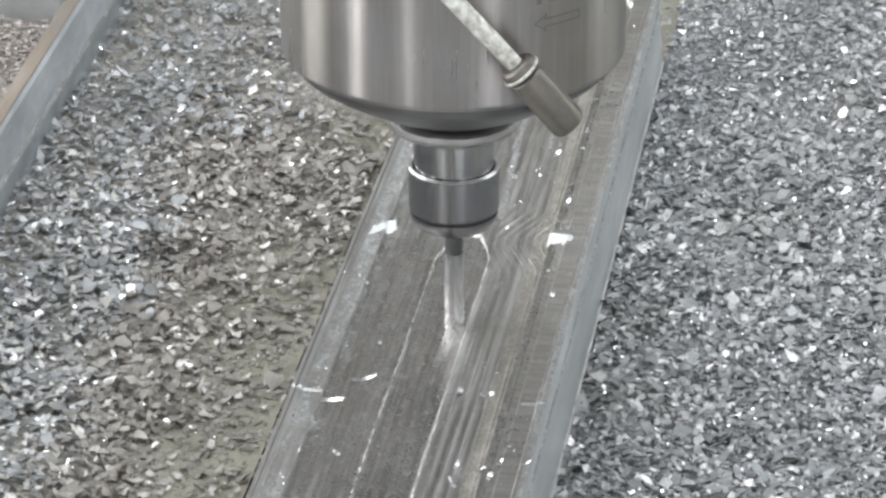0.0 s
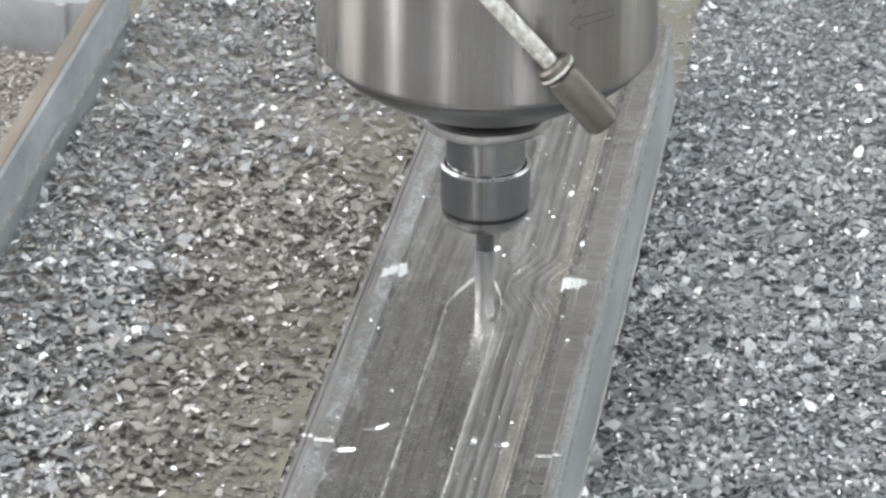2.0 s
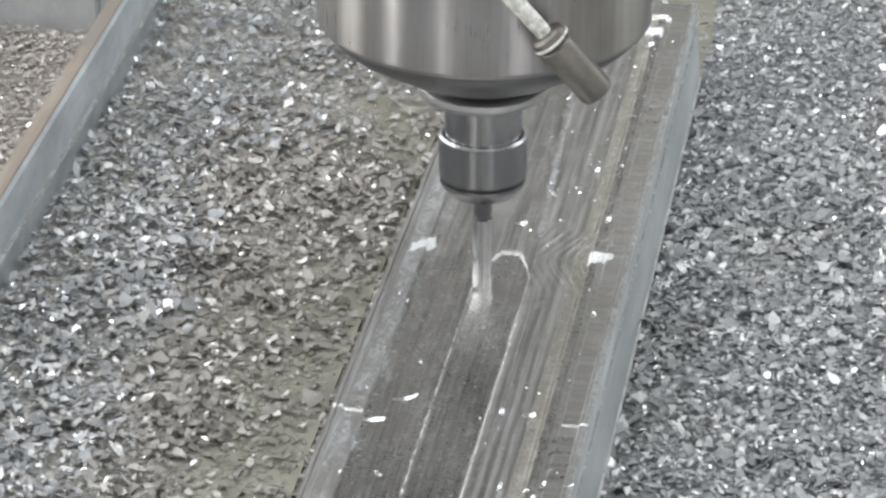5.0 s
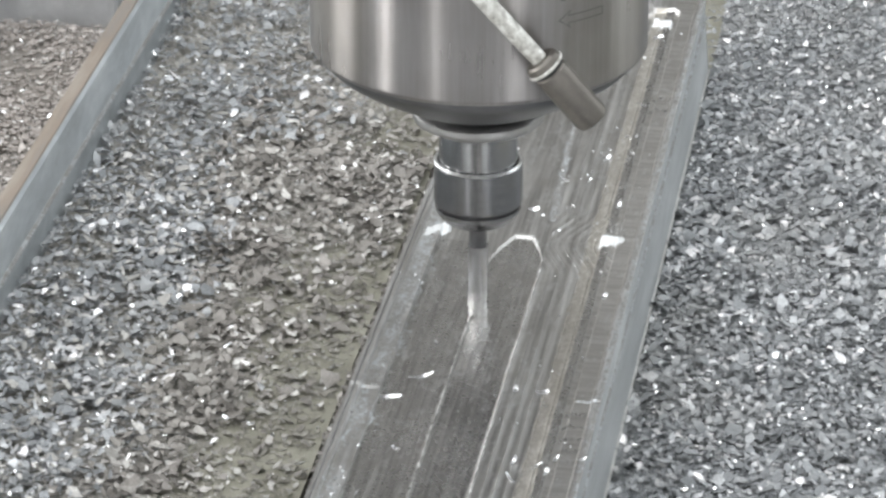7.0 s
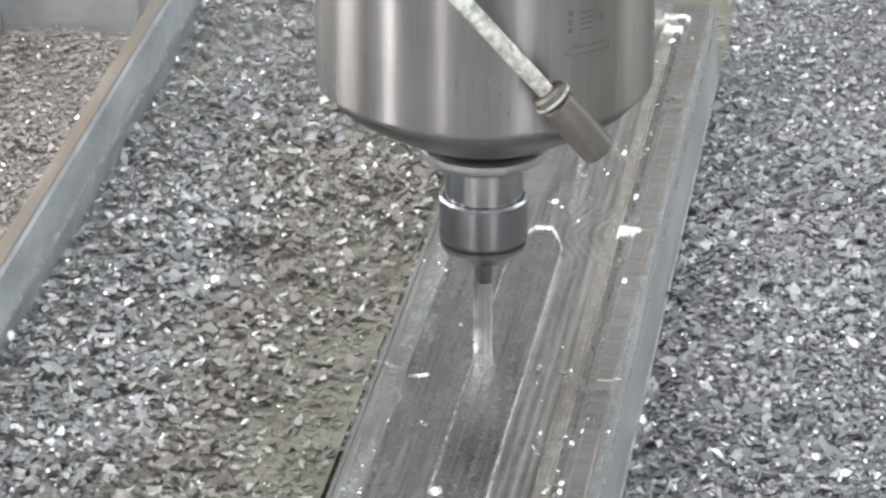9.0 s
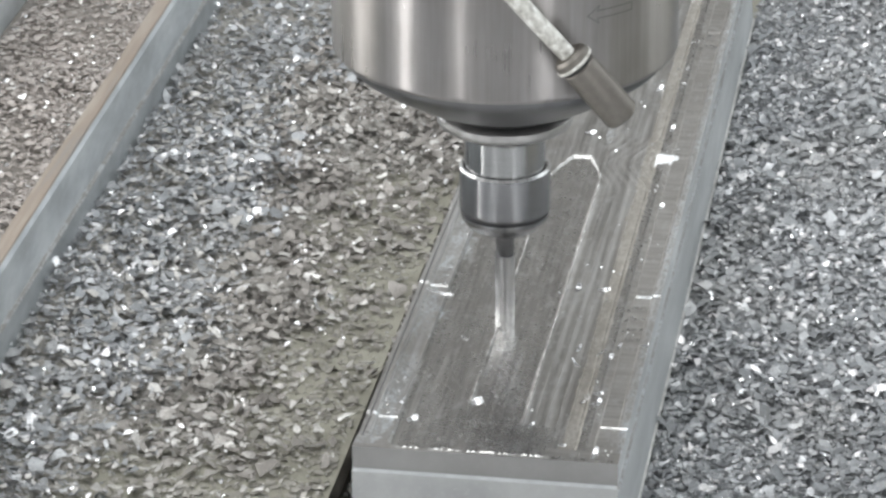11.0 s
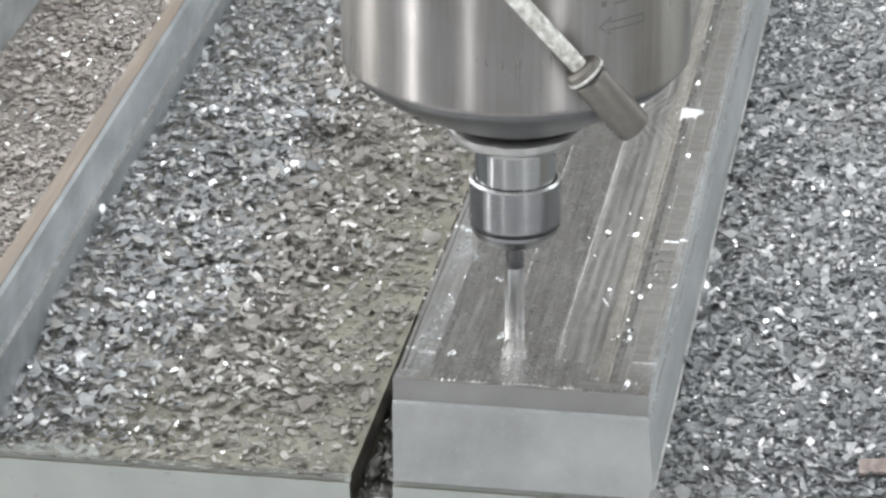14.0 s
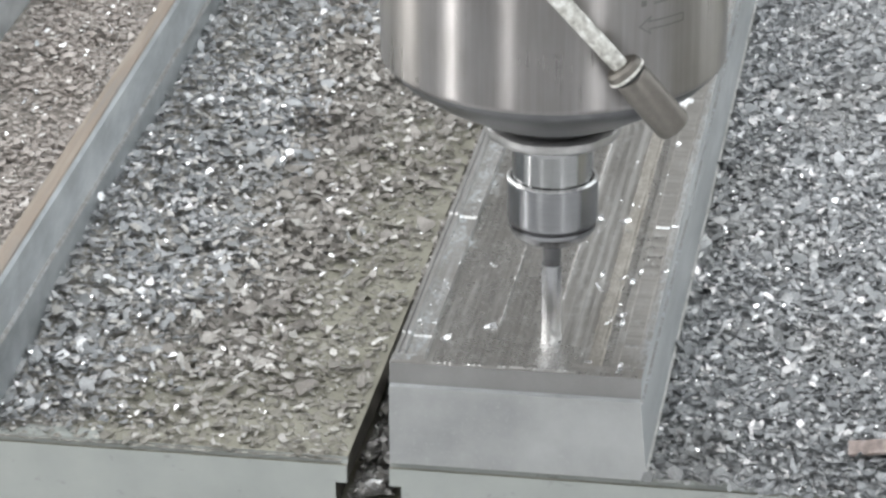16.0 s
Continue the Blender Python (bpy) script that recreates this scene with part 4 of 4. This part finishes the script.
    mill = bmesh.new()
    seg, rows = 40, 26
    rings = []
    for j in range(rows + 1):
        z = 0.0260 * j / rows - 0.0006
        turn = z / 0.0066
        ring = []
        for k in range(seg):
            a = 2 * math.pi * k / seg
            r = 0.0033 - 0.00007 * max(0.0, math.cos(3 * (a - turn))) ** 2 * min(1.0, (0.0254 - z) / 0.006)
            ring.append(mill.verts.new((r * math.cos(a), r * math.sin(a), z)))
        rings.append(ring)
    for a, b in zip(rings, rings[1:]):
        for k in range(seg):
            mill.faces.new((a[k], a[(k + 1) % seg], b[(k + 1) % seg], b[k]))
    mill.faces.new(rings[0])
    mill.faces.new(rings[-1])
    part("end_mill", mill, MILL_STEEL, holder, "grey fluted end mill", True)
    # coolant pipe before the housing
    c, e, up = Vector((0.0297, -0.0600, 0.1150)), Vector((0.0436, -0.0568, 0.0976)), Vector((0.0130, -0.0632, 0.1345))
    far = up + (up - c) * 2.6
    pipe = part("coolant_pipe", tube([far, up, up.lerp(c, 0.5), up.lerp(c, 0.93)], [0.0027, 0.0027, 0.0027, 0.0025]), PIPE, sp, "chalky whitened coolant pipe", True)
    d = (e - c).normalized()
    part("nozzle_collar", tube([c - d * 0.0035, c - d * 0.0028, c - d * 0.0012, c, c + d * 0.0004], [0.0044, 0.0054, 0.0059, 0.0058, 0.0053]), NOZZLE, sp, "worn steel collar", True)
    part("collar_rim", tube([c - d * 0.0012, c - d * 0.0009, c - d * 0.0002, c], [0.0057, 0.0061, 0.0061, 0.0057]), PIPE, sp, "bright worn lip of the collar", True)
    part("seal_ring", tube([c + d * 0.0003, c + d * 0.0012], [0.0051, 0.0051]), RUBBER, sp, "black rubber ring")
    part("nozzle_body", tube([c + d * 0.0012, c + d * 0.0018, c + d * 0.006, e - d * 0.0012, e], [0.0048, 0.0053, 0.0055, 0.0055, 0.0049]), NOZZLE, sp, "matt steel nozzle tube", True)
    tagged(sp, "brushed steel milling spindle with collet chuck and end mill", "machine spindle")
    return sp, holder


spindle, chuck = build_spindle()


# ---- moving things ----
def motions():
    tip = 0.0321
    rows = [
        (0, 0.0434, 0.1766),
        (0.5, 0.0434, 0.1868),
        (1, 0.0438, 0.1954),
        (1.5, 0.0437, 0.2051),
        (2, 0.0435, 0.2133),
        (2.5, 0.0437, 0.2226),
        (3, 0.0416, 0.2305),
        (3.5, 0.0386, 0.2389),
        (4, 0.0361, 0.2326),
        (6.5, 0.0324, 0.1893),
        (7, 0.0324, 0.1805),
        (7.5, 0.0321, 0.1718),
        (8, 0.0319, 0.1631),
        (10.5, 0.0327, 0.1065),
        (11, 0.0326, 0.0976),
        (11.5, 0.033, 0.0877),
        (12, 0.0329, 0.0795),
        (12.5, 0.0329, 0.0697),
        (13, 0.033, 0.061),
        (13.5, 0.0332, 0.0516),
        (14, 0.033, 0.0423),
        (14.5, 0.0309, 0.0337),
        (15, 0.0342, 0.0328),
        (15.5, 0.0423, 0.0326),
        (16, 0.0478, 0.0347),
    ]
    walk(spindle, [(t, pose(x - 0.0007, y, tip)) for t, x, y in rows])
    # one chip lies in the cutter's way and is pushed along to the end of the pass
    x, y = SWEPT
    z = ground_of(x, y)
    walk(swept_chip, [(0, pose(x, y, z)), (13.4, pose(x, y, z)), (13.7, pose(0.0300, 0.0470, z, 0, 0, 15)), (14, pose(0.0283, 0.0425, z, 0, 0, 40)), (14.5, pose(0.0266, 0.0350, z, 0, 0, 60)),
                      (15, pose(0.0272, 0.0370, z, 0, 0, 30)), (15.5, pose(0.0266, 0.0372, z, 0, 0, 10)), (16, pose(0.0268, 0.0375, z, 0, 0, 0))])
    # two long chips are blown over the rim by the coolant
    z = ground_of(0.0118, 0.1180)
    walk(loose_chips[0], [(0, pose(0.0118, 0.1180, z)), (9.6, pose(0.0118, 0.1180, z)), (10.2, pose(0.0128, 0.1085, z, 0, 0, 12)), (10.55, pose(0.0128, 0.1081, z, 0, 0, 15)), (10.75, pose(0.0086, 0.1120, z + 0.003, 0, 0, -25)),
                          (11, pose(0.0084, 0.1120, z + 0.003, 0, 0, -30)), (11.2, pose(-0.0080, 0.1180, z + 0.012, 30, 0, -70)), (11.4, pose(-0.0380, 0.1260, 0.0060, 0, 0, -110)), (16, pose(-0.0380, 0.1260, 0.0060, 0, 0, -110))])
    z = ground_of(0.0207, 0.1331)
    walk(loose_chips[1], [(0, pose(0.0207, 0.1331, z)), (8.5, pose(0.0207, 0.1331, z)), (8.8, pose(0.0120, 0.1370, z + 0.008, 20, 0, 30)), (9.0, pose(-0.0100, 0.1450, z + 0.010, 40, 0, 70)), (9.2, pose(-0.0420, 0.1560, 0.0060, 0, 0, 100)), (16, pose(-0.0420, 0.1560, 0.0060, 0, 0, 100))])
    walk(chuck, [(k * 0.1, pose(0, 0, 0, 0, 0, -71.0 * k)) for k in range(161)])


motions()
